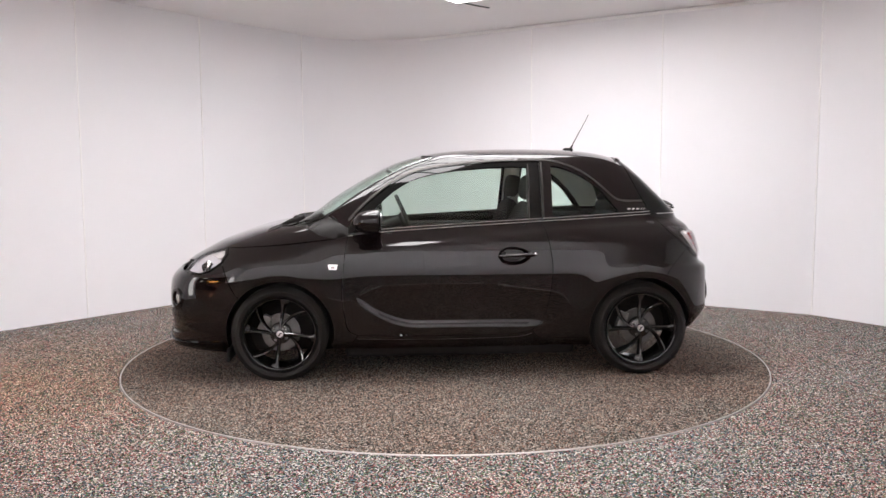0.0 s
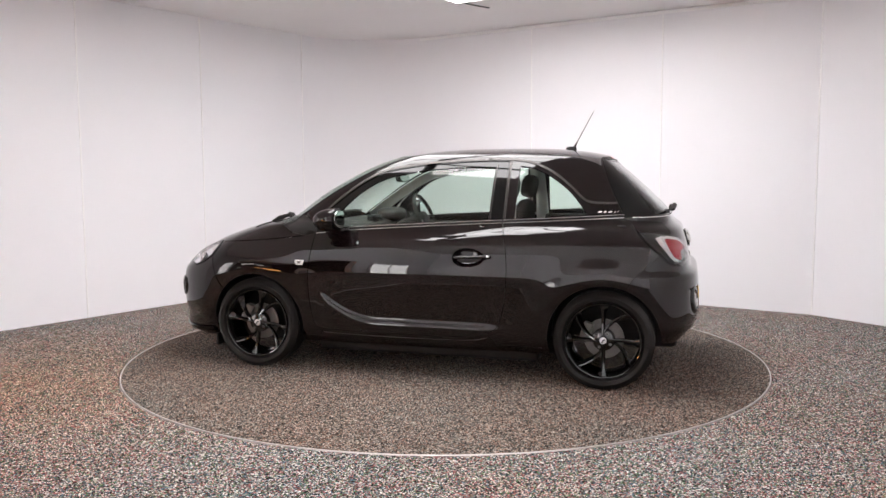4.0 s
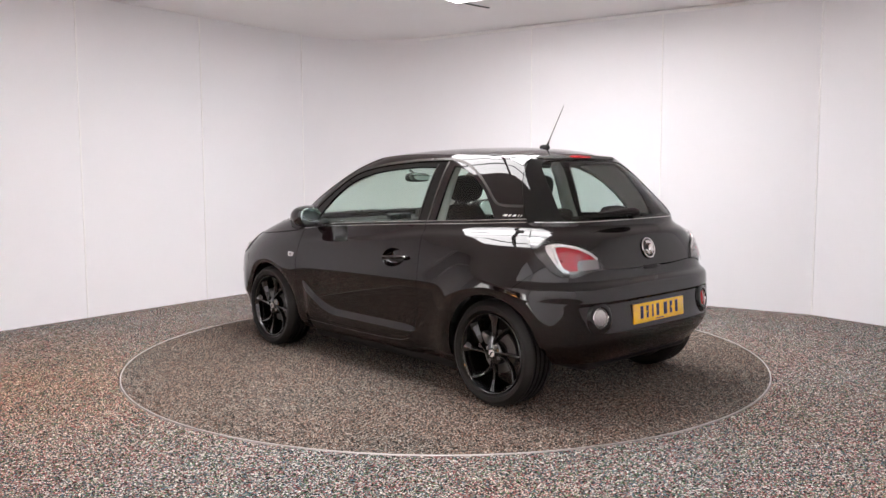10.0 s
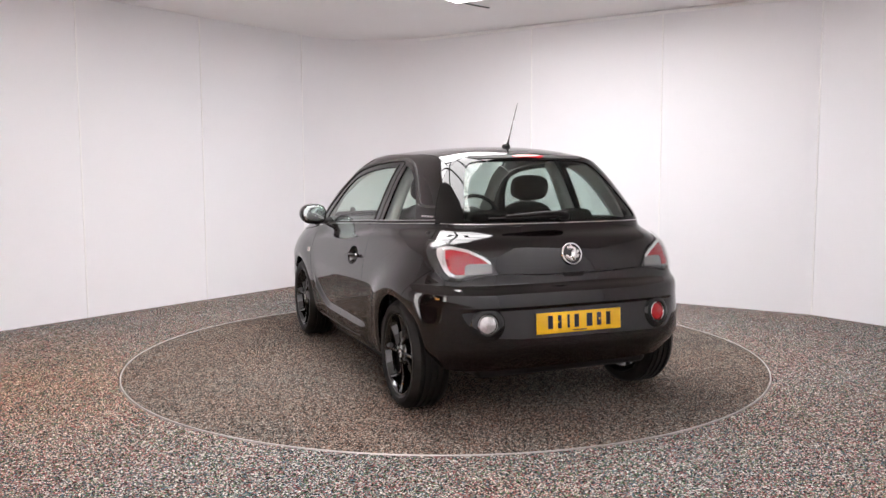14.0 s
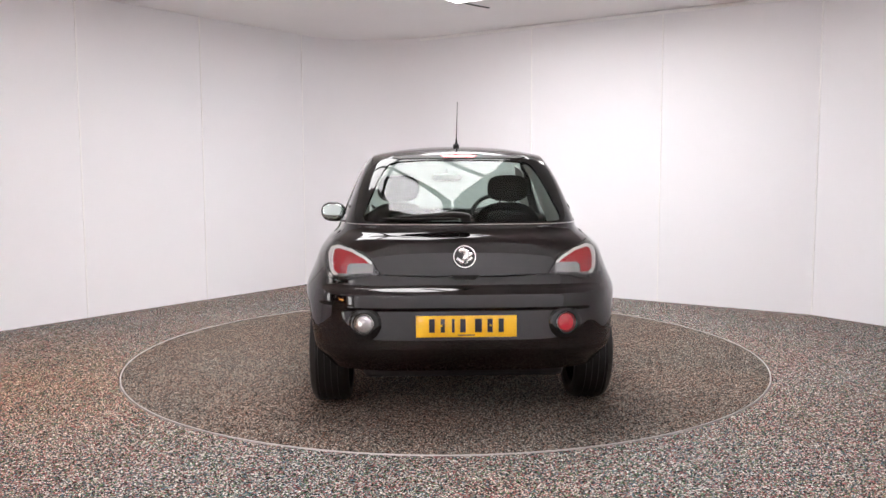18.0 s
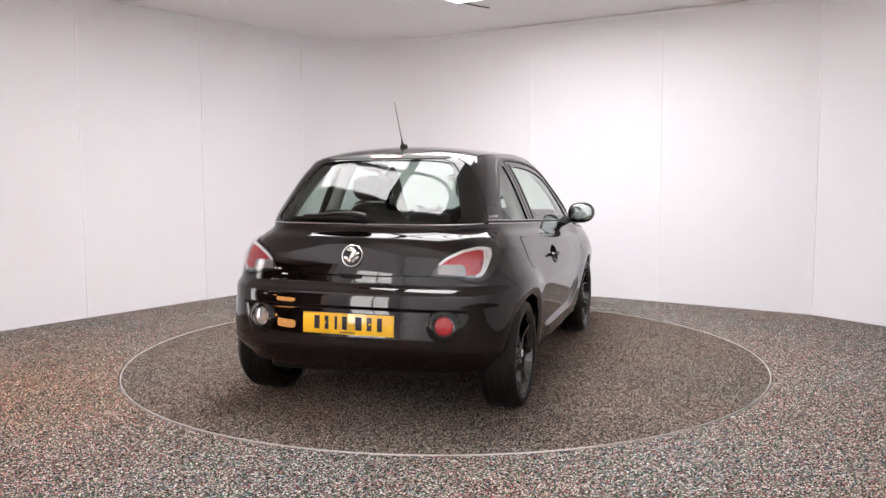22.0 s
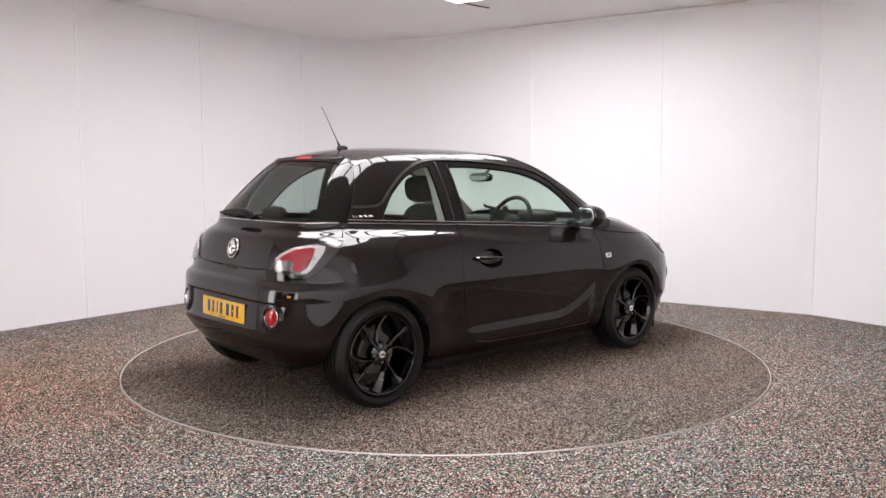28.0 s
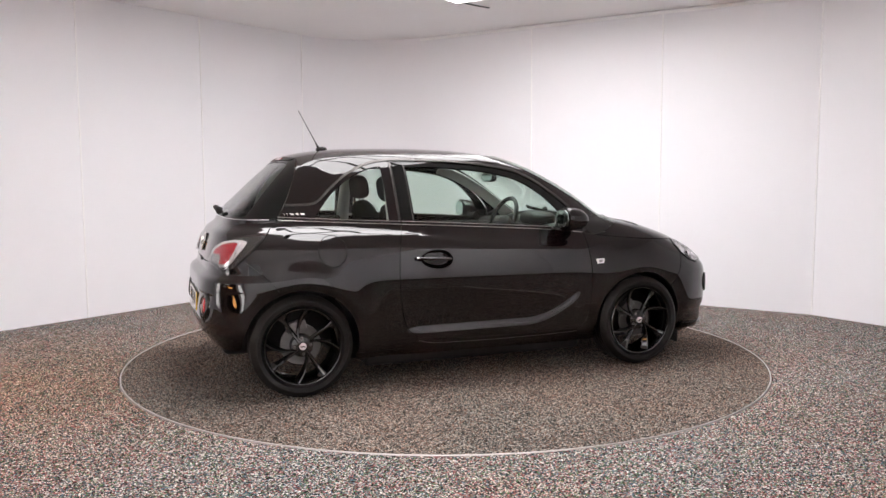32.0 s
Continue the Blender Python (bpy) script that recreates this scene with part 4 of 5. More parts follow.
# ---- rear ----
LAMP_HALF = [(u_x(-1.395, 0.945), 0.945), (u_x(-1.46, 0.945), 0.945), (u_y(0.645, 0.932), 0.932), (u_y(0.54, 0.899), 0.899), (u_y(0.495, 0.872), 0.872), (u_y(0.462, 0.82), 0.82), (u_y(0.437, 0.782), 0.782), (u_y(0.50, 0.775), 0.775), (u_y(0.56, 0.768), 0.768), (u_y(0.60, 0.755), 0.755), (u_y(0.64, 0.747), 0.747)] + on_end(LAMP_R_LOW[::-1][:-1], False) + on_end(LAMP_R_FRONT[::-1][:-1], False)
gate_side = on_end(GATE_LOW[:2], False)
half = [(0.0, 1.036)] + [(u_y(0.4, 1.035), 1.035)] + gate_side + LAMP_HALF[:7] + [(u_y(0.2, 0.772), 0.772), (0.0, 0.772)]
tailgate = panel("tailgate", "rear", mirrored(half), M_PAINT, car, h=0.010)
GLASS_HALF = crv([(0.0, 1.380), (u_y(0.2, 1.378), 1.378), (u_y(0.34, 1.370), 1.370), (u_y(0.405, 1.350), 1.350), (u_y(0.452, 1.28), 1.28), (u_y(0.50, 1.17), 1.17), (u_y(0.535, 1.085), 1.085), (u_y(0.535, 1.058), 1.058)]) + [(u_y(0.50, 1.050), 1.050), (u_y(0.2, 1.050), 1.050), (0.0, 1.050)]
half = [(0.0, 1.412), (u_y(0.2, 1.411), 1.411), (u_y(0.38, 1.405), 1.405)] + on_end(GATE_SEAM[::-1], False) + [(u_y(0.4, 1.037), 1.037), (0.0, 1.038)]
panel("rear_window_frame", "rear", mirrored(half), M_GLOSS, tailgate, "gloss black rear window surround", holes=[mirrored(GLASS_HALF)], off=0.001)
rw = panel("rear_window", "rear", mirrored(GLASS_HALF), M_REARGLASS, tailgate, "tinted rear window", gap=-0.006, off=-0.003, flange=0, h=0.05)
rw.visible_shadow = False
lip = [(0.0, 1.4105), (u_y(0.2, 1.4095), 1.4095), (u_y(0.37, 1.4035), 1.4035), (u_y(0.385, 1.392), 1.392), (u_y(0.34, 1.384), 1.384), (u_y(0.2, 1.3865), 1.3865), (0.0, 1.388)]
panel("spoiler_lip", "rear", mirrored(lip), M_TRIM, tailgate, "black lip above the rear window", off=0.0045, flange=0.005)
strip("belt_moulding", "rear", [(u_y(-0.63 + 1.26 * i / 40, 1.034), 1.034) for i in range(41)], 0.004, M_CHROME, car, "thin bright belt moulding", off=0.004)
rear_arch = [(x, z) for x, z in arch(RX, 112, 202) if z > 0.285]
half = [(0.0, 0.768), (u_y(0.2, 0.768), 0.768)] + LAMP_HALF[6:21] + on_end(SEAM_R[:-1] + rear_arch, False) + [(u_x(-1.555, 0.279), 0.279), (u_y(0.60, 0.270), 0.270), (u_y(0.4, 0.265), 0.265), (0.0, 0.265)]
panel("rear_bumper", "rear", mirrored(half), M_PAINT, car, gap=0.0012, h=0.012)
# dark strip stands for the shade in the crease above the plate
strip("crease_shade", "rear", [(u_y(-0.40 + 0.80 * i / 24, 0.601), 0.601) for i in range(25)], 0.006, M_TRIM, car, off=0.001, flange=0.002)
panel("handle_recess", "rear", [(u_y(y, z), z) for y, z in ((0.075, 0.778), (0.055, 0.752), (-0.055, 0.752), (-0.075, 0.778))], M_TRIM, tailgate, "black tailgate handle recess", off=0.003, flange=0.004)


def about(pts, c, k):
    return [(c[0] + (a - c[0]) * k, c[1] + (b - c[1]) * k) for a, b in pts]


for sg in (1, -1):
    lampL = [(sg * a, b) for a, b in LAMP_HALF]
    tail = panel("tail_lamp", "rear", lampL, M_SMOKE, car, "clear and red tail lamp", off=0.003, h=0.02, flange=0.03)
    white = [(u_x(-1.500, 0.910), 0.910), (u_x(-1.535, 0.924), 0.924), (u_y(0.645, 0.922), 0.922), (u_y(0.585, 0.905), 0.905), (u_y(0.522, 0.877), 0.877), (u_y(0.482, 0.846), 0.846), (u_y(0.476, 0.826), 0.826), (u_y(0.476, 0.790), 0.790), (u_y(0.600, 0.783), 0.783), (u_y(0.613, 0.773), 0.773), (u_y(0.645, 0.766), 0.766), (u_x(-1.613, 0.772), 0.772), (u_x(-1.588, 0.798), 0.798), (u_x(-1.560, 0.835), 0.835), (u_x(-1.522, 0.880), 0.880)]
    panel("lamp_reflector", "rear", [(sg * a, b) for a, b in white], M_GREYLENS, tail, "grey silvery lamp reflector", off=0.006, h=0.02, flange=0.004, gap=0)
    red = [(u_x(-1.548, 0.900), 0.900), (u_x(-1.57, 0.907), 0.907), (u_y(0.585, 0.895), 0.895), (u_y(0.525, 0.866), 0.866), (u_y(0.490, 0.838), 0.838), (u_y(0.594, 0.836), 0.836), (u_y(0.610, 0.822), 0.822), (u_y(0.613, 0.782), 0.782), (u_y(0.655, 0.782), 0.782), (u_x(-1.604, 0.80), 0.80), (u_x(-1.575, 0.85), 0.85)]
    panel("red_lens", "rear", [(sg * a, b) for a, b in red], M_RED, tail, "red lamp lens", off=0.010, h=0.02, flange=0.006, gap=0.001)
    strip("lamp_line", "rear", [(sg * a, b) for a, b in about(red, (u_y(0.58, 0.85), 0.85), 1.09)[8:] + about(red, (u_y(0.58, 0.85), 0.85), 1.09)[:5]], 0.012, M_LAMPWHITE, tail, "thin white light line", off=0.013, flange=0.004, h=0.02)
    clear = [(u_y(0.488, 0.828), 0.828), (u_y(0.600, 0.828), 0.828), (u_y(0.602, 0.788), 0.788), (u_y(0.54, 0.790), 0.790), (u_y(0.478, 0.794), 0.794)]
    panel("reversing_lens", "rear", [(sg * a, b) for a, b in clear], M_GREYLENS, tail, "grey ribbed clear lens", off=0.010, h=0.02, flange=0.006, gap=0.001)
    outer = [(u_x(x, z), z) for x, z in ((-1.500, 0.910), (-1.535, 0.922), (-1.552, 0.905), (-1.578, 0.852), (-1.606, 0.803), (-1.613, 0.772), (-1.588, 0.798), (-1.56, 0.835), (-1.522, 0.88))]
    panel("side_reflector", "rear", [(sg * a, b) for a, b in outer], M_LAMPWHITE, tail, "silvery white outer reflector", off=0.0085, h=0.02, flange=0.004, gap=0)
    panel("lamp_cover", "rear", lampL, M_CLEAR, tail, off=0.015, h=0.02, flange=0, gap=0.001)

# rear fog and reversing lamps in round bezels
for sg, mt, lab in ((1, M_CLEARLAMP, "round clear reversing lamp"), (-1, M_RED, "round red fog lamp")):
    yy, zz = sg * 0.525, 0.532
    xx = float(x_end(np.array([yy]), np.array([zz]), False)[0])
    nn = field_normal(np.array([[xx, yy, zz]]))[0]
    rot = Vector(nn).to_track_quat("Z", "Y").to_matrix().to_4x4()
    m = Matrix.Translation(Vector((xx, yy, zz))) @ rot
    bm = bmesh.new()
    lathe(bm, [(0.0538, -0.03), (0.0538, 0.008), (0.0585, 0.012), (0.0702, 0.011), (0.0866, 0.004), (0.0959, -0.012)], "z", 40)
    bmesh.ops.recalc_face_normals(bm, faces=bm.faces)
    bez = part("fog_bezel", bm, M_GLOSS, car, "gloss black round lamp bezel", m)
    bm = bmesh.new()
    lathe(bm, [(0.0541, -0.01), (0.0541, 0.006), (0.0509, 0.008), (0.0486, 0.004), (0.0486, -0.01)], "z", 40)
    bmesh.ops.recalc_face_normals(bm, faces=bm.faces)
    part("lamp_rim", bm, M_CHROME, bez)
    bm = bmesh.new()
    lathe(bm, [(0.0486, -0.005), (0.0421, 0.004), (0.0257, 0.0085), (0.0005, 0.010)], "z", 32)
    bmesh.ops.recalc_face_normals(bm, faces=bm.faces)
    part("lamp_lens", bm, mt, bez, lab)

# front fog lamps, seen edge on
for sg in (1, -1):
    yy, zz = sg * 0.645, 0.515
    xx = float(x_end(np.array([yy]), np.array([zz]), True)[0])
    nn = field_normal(np.array([[xx, yy, zz]]))[0]
    m = Matrix.Translation(Vector((xx, yy, zz))) @ Vector(nn).to_track_quat("Z", "Y").to_matrix().to_4x4()
    bm = bmesh.new()
    lathe(bm, [(0.04, -0.03), (0.04, 0.006), (0.046, 0.010), (0.062, 0.008), (0.075, -0.01)], "z", 36)
    bmesh.ops.recalc_face_normals(bm, faces=bm.faces)
    bez = part("fog_bezel", bm, M_GLOSS, car, "gloss black round lamp bezel", m)
    bm = bmesh.new()
    lathe(bm, [(0.040, -0.012), (0.03, -0.002), (0.012, 0.004), (0.0005, 0.005)], "z", 28)
    bmesh.ops.recalc_face_normals(bm, faces=bm.faces)
    part("lamp_lens", bm, M_CLEARLAMP, bez, "round clear fog lamp")

# number plate
plate = part("number_plate", box(bmesh.new(), (0, 0, 0), (0.52, 0.111, 0.004), 0.0012), M_PLATE, car, "yellow number plate with dark bars", Matrix.Translation((-1.7640, -0.004, 0.520)) @ Matrix(((0, 0, -1), (-1, 0, 0), (0, 1, 0))).to_4x4() @ pose(0, 0, 0, -3.5))
xs = (-0.178, -0.122, -0.068, -0.018, 0.062, 0.122, 0.18)
ws_ = (0.030, 0.022, 0.014, 0.028, 0.036, 0.027, 0.027)
for xb, wb in zip(xs, ws_):
    part("plate_bar", box(bmesh.new(), (xb, 0.004, 0.0024), (wb, 0.07, 0.0012), 0.0003), M_INK, plate)
part("maker_bar", box(bmesh.new(), (0.0, -0.045, 0.0023), (0.085, 0.006, 0.001)), M_INK, plate)
for xb in (-0.13, 0.125):
    part("plate_screw", box(bmesh.new(), (xb, 0.004, 0.0035), (0.010, 0.010, 0.0016), 0.0006), M_PLATE, plate)
part("plate_backing", box(bmesh.new(), (0, 0, -0.008), (0.525, 0.116, 0.011), 0.002), M_TRIM, plate)

# round badge on the tailgate
nn = field_normal(np.array([[-1.682, 0.0, 0.872]]))[0]
bm_m = Matrix.Translation((-1.684, 0, 0.872)) @ Vector(nn).to_track_quat("Z", "Y").to_matrix().to_4x4()
bm = bmesh.new()
lathe(bm, [(0.052, -0.004), (0.059, -0.002), (0.062, 0.003), (0.059, 0.008), (0.054, 0.007), (0.052, 0.003)], "z", 48)
bmesh.ops.recalc_face_normals(bm, faces=bm.faces)
badge = part("badge", bm, M_CHROME, car, "round chrome badge", bm_m)
bm = bmesh.new()
lathe(bm, [(0.0525, 0.002), (0.0005, 0.003)], "z", 40)
bmesh.ops.recalc_face_normals(bm, faces=bm.faces)
part("badge_field", bm, M_INK, badge)
for pts, wds in (([(-0.030, 0.030, 0.004), (-0.008, 0.034, 0.005), (0.012, 0.022, 0.006), (0.008, 0.0, 0.007), (0.0, -0.018, 0.006), (0.010, -0.036, 0.004)], [0.010, 0.015, 0.018, 0.019, 0.016, 0.010]), ([(0.012, 0.004, 0.004), (0.028, 0.008, 0.005), (0.040, 0.016, 0.004)], [0.012, 0.013, 0.009]), ([(-0.040, -0.006, 0.003), (-0.024, -0.022, 0.004), (-0.006, -0.034, 0.003)], [0.009, 0.012, 0.009]), ([(0.018, -0.022, 0.003), (0.030, -0.014, 0.004), (0.038, -0.004, 0.003)], [0.008, 0.010, 0.008])):
    part("badge_relief", tube(bmesh.new(), pts, wds, 10), M_CHROME, badge)

# rear wiper
wip = tube(bmesh.new(), crv([(-1.590, -0.02, 1.075), (-1.600, 0.05, 1.088), (-1.592, 0.20, 1.083), (-1.574, 0.34, 1.075)], 6), [0.020, 0.020, 0.019, 0.019, 0.018, 0.017, 0.016, 0.015, 0.015, 0.014, 0.013, 0.012, 0.011, 0.010, 0.009, 0.008, 0.008, 0.007, 0.006], 10)
wiper = part("rear_wiper", wip, M_TRIM, car, "black rear wiper")
part("wiper_blade", tube(bmesh.new(), crv([(-1.577, 0.03, 1.066), (-1.568, 0.2, 1.063), (-1.548, 0.43, 1.064)], 6), 0.008, 6), M_RUBBER, wiper)
part("wiper_cap", blob(bmesh.new(), (-1.585, -0.012, 1.070), (0.022, 0.03, 0.024)), M_TRIM, wiper)

# high brake lamp
panel("brake_lamp", "rear", [(u_y(y, z), z) for y, z in ((0.105, 1.402), (0.085, 1.388), (-0.085, 1.388), (-0.105, 1.402), (-0.06, 1.409), (0.06, 1.409))], M_RED, tailgate, "red high brake lamp", off=0.007, h=0.02, flange=0.01)

# aerial
part("aerial_base", blob(bmesh.new(), (-0.905, 0, 1.467), (0.038, 0.019, 0.018)), M_TRIM, car, "black roof aerial base")
part("aerial_rod", tube(bmesh.new(), [(-0.921, 0, 1.47), (-0.937, 0, 1.50), (-0.945, 0, 1.517), (-1.055, 0, 1.722)], [0.010, 0.0055, 0.0032, 0.0015], 8), M_TRIM, car, "thin black aerial rod")

# handles, mirrors, side lamps, fuel flap
for dom, sg in SIDES:
    y0 = ys(-0.40, 0.785)
    bm = bmesh.new()
    rings = []
    for k, dep in ((1.0, 0.0), (0.985, 0.004), (0.95, 0.014), (0.88, 0.030), (0.74, 0.043), (0.45, 0.049), (0.02, 0.050)):
        ring = []
        for cx, cz in CUP:
            x, z = -0.385 + (cx + 0.385) * k, 0.782 + (cz - 0.782) * k
            ring.append(bm.verts.new((x, sg * (ys(x, z) - dep), z)))
        rings.append(ring)
    for ra, rb in zip(rings, rings[1:]):
        for i in range(len(ra)):
            j = (i + 1) % len(ra)
            bm.faces.new((ra[i], ra[j], rb[j], rb[i]) if sg < 0 else (rb[i], rb[j], ra[j], ra[i]))
    part("handle_cup", bm, M_PAINT, DOORS[dom], "black scooped handle cup")
    bm = tube(bmesh.new(), [(-0.292, sg * (y0 + 0.008), 0.782), (-0.315, sg * (y0 + 0.026), 0.784), (-0.40, sg * (y0 + 0.034), 0.788), (-0.49, sg * (y0 + 0.028), 0.793), (-0.522, sg * (y0 + 0.006), 0.794)], [0.008, 0.0095, 0.010, 0.010, 0.009], 10)
    part("door_handle", bm, M_PAINT, DOORS[dom], "black painted bar handle")
    part("handle_strip", tube(bmesh.new(), [(-0.31, sg * (y0 + 0.036), 0.789), (-0.40, sg * (y0 + 0.045), 0.794), (-0.50, sg * (y0 + 0.036), 0.799)], 0.0018, 6), M_SATIN, DOORS[dom])
    part("handle_lock", blob(bmesh.new(), (-0.513, sg * (y0 + 0.020), 0.7945), (0.011, 0.008, 0.008), 2.2), M_CHROME, DOORS[dom], "small bright lock cap")
    # mirror
    bm = blob(bmesh.new(), (0.515, sg * 0.878, 1.008), (0.118, 0.098, 0.080), 2.4)
    for v in bm.verts:
        v.co.z += 0.02 * (abs(v.co.y) - 0.86) * 1.5
        if v.co.x < 0.475:
            v.co.x = 0.475 - (0.475 - v.co.x) * 0.22
        else:
            v.co.z -= 0.10 * (v.co.x - 0.45) * (1 if v.co.z > 1.0 else -0.4)
    mir = part("door_mirror", bm, M_PAINT, car, "black door mirror")
    bm = blob(bmesh.new(), (0.4565, sg * 0.880, 1.010), (0.006, 0.080, 0.058), 2.8)
    part("mirror_glass", bm, M_MIRROR, mir)
    part("mirror_arm", tube(bmesh.new(), [(0.54, sg * 0.70, 0.955), (0.52, sg * 0.78, 0.952), (0.49, sg * 0.85, 0.965)], [0.035, 0.028, 0.024], 10), M_TRIM, mir)
    # side lamp
    panel("side_lamp", dom, [(0.79, 0.741), (0.727, 0.739), (0.735, 0.708), (0.782, 0.710)], M_LAMPWHITE, car, "small clear side lamp", off=0.006, flange=0.007, h=0.02, gap=0)
    panel("side_lamp_mark", dom, [(0.772, 0.733), (0.745, 0.732), (0.748, 0.716), (0.768, 0.717)], M_GREYLENS, car, off=0.009, flange=0.003, h=0.02, gap=0)
fc = [(-1.027 + 0.086 * math.cos(a), 0.852 + 0.092 * math.sin(a)) for a in np.linspace(0, 2 * math.pi, 48, endpoint=False)]
fi = [(-1.027 + 0.0825 * math.cos(a), 0.852 + 0.0885 * math.sin(a)) for a in np.linspace(0, 2 * math.pi, 48, endpoint=False)]
panel("fuel_flap_gap", "right", fc, M_TRIM, car, holes=[fi], off=0.0008, flange=0.0, h=0.02, gap=0)
panel("fuel_flap", "right", fi, M_PAINT, car, "round fuel filler flap", off=0.0022, flange=0.004, h=0.02, gap=0.0008)

# small air deflectors before the front wheels
for sg in (1, -1):
    part("air_deflector", box(bmesh.new(), (1.425, sg * 0.68, 0.165), (0.018, 0.22, 0.085), 0.006), M_TRIM, car)

# windscreen wipers and the black tray below the screen
panel("scuttle", "front", mirrored([(0.0, 1.006), (u_y(0.3, 1.0, True), 1.0), (u_y(0.5, 0.988, True), 0.988), (u_y(0.63, 0.962, True), 0.962), (u_y(0.66, 0.935, True), 0.935), (u_y(0.5, 0.968, True), 0.968), (u_y(0.3, 0.982, True), 0.982), (0.0, 0.988)]), M_TRIM, car, "black scuttle tray", off=0.003)
for ya, yb in ((0.42, -0.12), (-0.10, -0.60)):
    xa, xb = float(x_end(np.array([ya]), np.array([0.99]), True)[0]), float(x_end(np.array([yb]), np.array([1.03]), True)[0])
    arm = part("front_wiper", tube(bmesh.new(), crv([(xa + 0.06, ya, 0.972), (xa + 0.045, (ya + yb) / 2, 0.992), (xb + 0.06, yb, 1.005)], 5), [0.012] * 3 + [0.009] * 4 + [0.006] * 4, 8), M_TRIM, car, "black windscreen wiper")
    part("wiper_blade", tube(bmesh.new(), [(xa + 0.028, ya - 0.05, 0.988), (xb + 0.045, yb - 0.05, 1.000)], 0.007, 6), M_RUBBER, arm)
part("wiper_linkage", tube(bmesh.new(), [(1.10, 0.56, 0.978), (1.04, 0.57, 1.000), (0.955, 0.59, 1.022), (0.945, 0.60, 1.038)], [0.006, 0.016, 0.012, 0.010], 10), M_TRIM, car)
part("wiper_spindle", blob(bmesh.new(), (1.02, 0.42, 1.0), (0.022, 0.022, 0.03)), M_TRIM, car)

# ---- wheels ----
def build_wheel():
    """One wheel about its own centre, its outer face towards +y."""
    w = new("wheel")
    bm = bmesh.new()
    prof = [(0.226, -0.045), (0.233, -0.02), (0.245, 0.0), (0.268, 0.004), (0.286, -0.006), (0.2965, -0.026)]
    for g in (-0.05, -0.085, -0.12, -0.155):
        prof += [(0.3015, g + 0.020), (0.302, g + 0.0065), (0.293, g + 0.0055), (0.293, g - 0.0055), (0.302, g - 0.0065)]
    prof += [(0.3015, -0.176), (0.2965, -0.186), (0.285, -0.202), (0.262, -0.21), (0.240, -0.205), (0.226, -0.17)]
    lathe(bm, prof, "y", 72)
    bmesh.ops.recalc_face_normals(bm, faces=bm.faces)
    part("tyre", bm, M_RUBBER, w, "black low-profile tyre")
    bm = bmesh.new()
    lathe(bm, [(0.229, -0.020), (0.2295, -0.010), (0.226, -0.006), (0.221, -0.008), (0.214, -0.022), (0.207, -0.05), (0.203, -0.10), (0.205, -0.185), (0.212, -0.185), (0.211, -0.10), (0.222, -0.05), (0.229, -0.020)], "y", 72)
    bmesh.ops.recalc_face_normals(bm, faces=bm.faces)
    rim = part("rim", bm, M_RIM, w, "gloss black alloy rim")
    # four straight spokes, each with a swept, twisted companion
    for k in range(8):
        swept = k % 2 == 1
        a0 = math.pi / 2 * (1 + k // 2)
        rows = []
        for i in range(13):
            f = i / 12
            if swept:
                r = 0.052 + 0.164 * f
                mid = a0 + radians(10) + radians(35) * f ** 0.85
                lead, trail = 0.007 + 0.004 * f, 0.009 + 0.026 * f ** 1.4
                drop = 0.012 + 0.020 * f
            else:
                r = 0.030 + 0.186 * f
                mid = a0 + radians(3) * f
                lead, trail = 0.010 + 0.012 * max(0, f - 0.8) / 0.2, 0.011 + 0.006 * f + 0.020 * max(0, f - 0.72) / 0.28
                drop = 0.008 + 0.016 * f
            yl = -0.021 - 0.016 * math.sin(math.pi * f) + 0.007 * f
            row = []
            for off, yy in ((-lead, yl - 0.004), (-lead * 0.55, yl), (lead * 0.35, yl - 0.0005), (trail, yl - drop), (trail * 0.85, yl - drop - 0.018), (-lead * 0.9, yl - 0.030)):
                ang = mid + off / r
                row.append((r * math.cos(ang), yy, r * math.sin(ang)))
            rows.append(row)
        bm = bmesh.new()
        rows = [[bm.verts.new(p) for p in row] for row in rows]
        for ra, rb in zip(rows, rows[1:]):
            for j in range(6):
                bm.faces.new((ra[j], ra[(j + 1) % 6], rb[(j + 1) % 6], rb[j]))
        bm.faces.new(rows[0])
        bm.faces.new(rows[-1][::-1])
        bmesh.ops.recalc_face_normals(bm, faces=bm.faces)
        part("spoke", bm, M_RIM, rim)
    bm = bmesh.new()
    lathe(bm, [(0.0005, -0.020), (0.024, -0.021), (0.028, -0.026), (0.052, -0.030), (0.064, -0.038), (0.070, -0.060), (0.070, -0.075), (0.0005, -0.075)], "y", 40)
    bmesh.ops.recalc_face_normals(bm, faces=bm.faces)
    hub = part("wheel_hub", bm, M_RIM, w)
    for k in range(4):
        a = 2 * math.pi * (k + 0.35) / 4
        bm = bmesh.new()
        lathe(bm, [(0.0005, -0.026), (0.008, -0.027), (0.0095, -0.031), (0.0095, -0.045)], "y", 10)
        bmesh.ops.translate(bm, verts=bm.verts, vec=(0.047 * math.cos(a), 0, 0.047 * math.sin(a)))
        bmesh.ops.recalc_face_normals(bm, faces=bm.faces)
        part("wheel_bolt", bm, M_STEEL, hub)
    bm = bmesh.new()
    lathe(bm, [(0.0005, -0.0178), (0.018, -0.0180), (0.0205, -0.0195), (0.0215, -0.024)], "y", 28)
    bmesh.ops.recalc_face_normals(bm, faces=bm.faces)
    part("centre_cap", bm, M_SCRIPT, hub, "small bright centre cap")
    bm = bmesh.new()
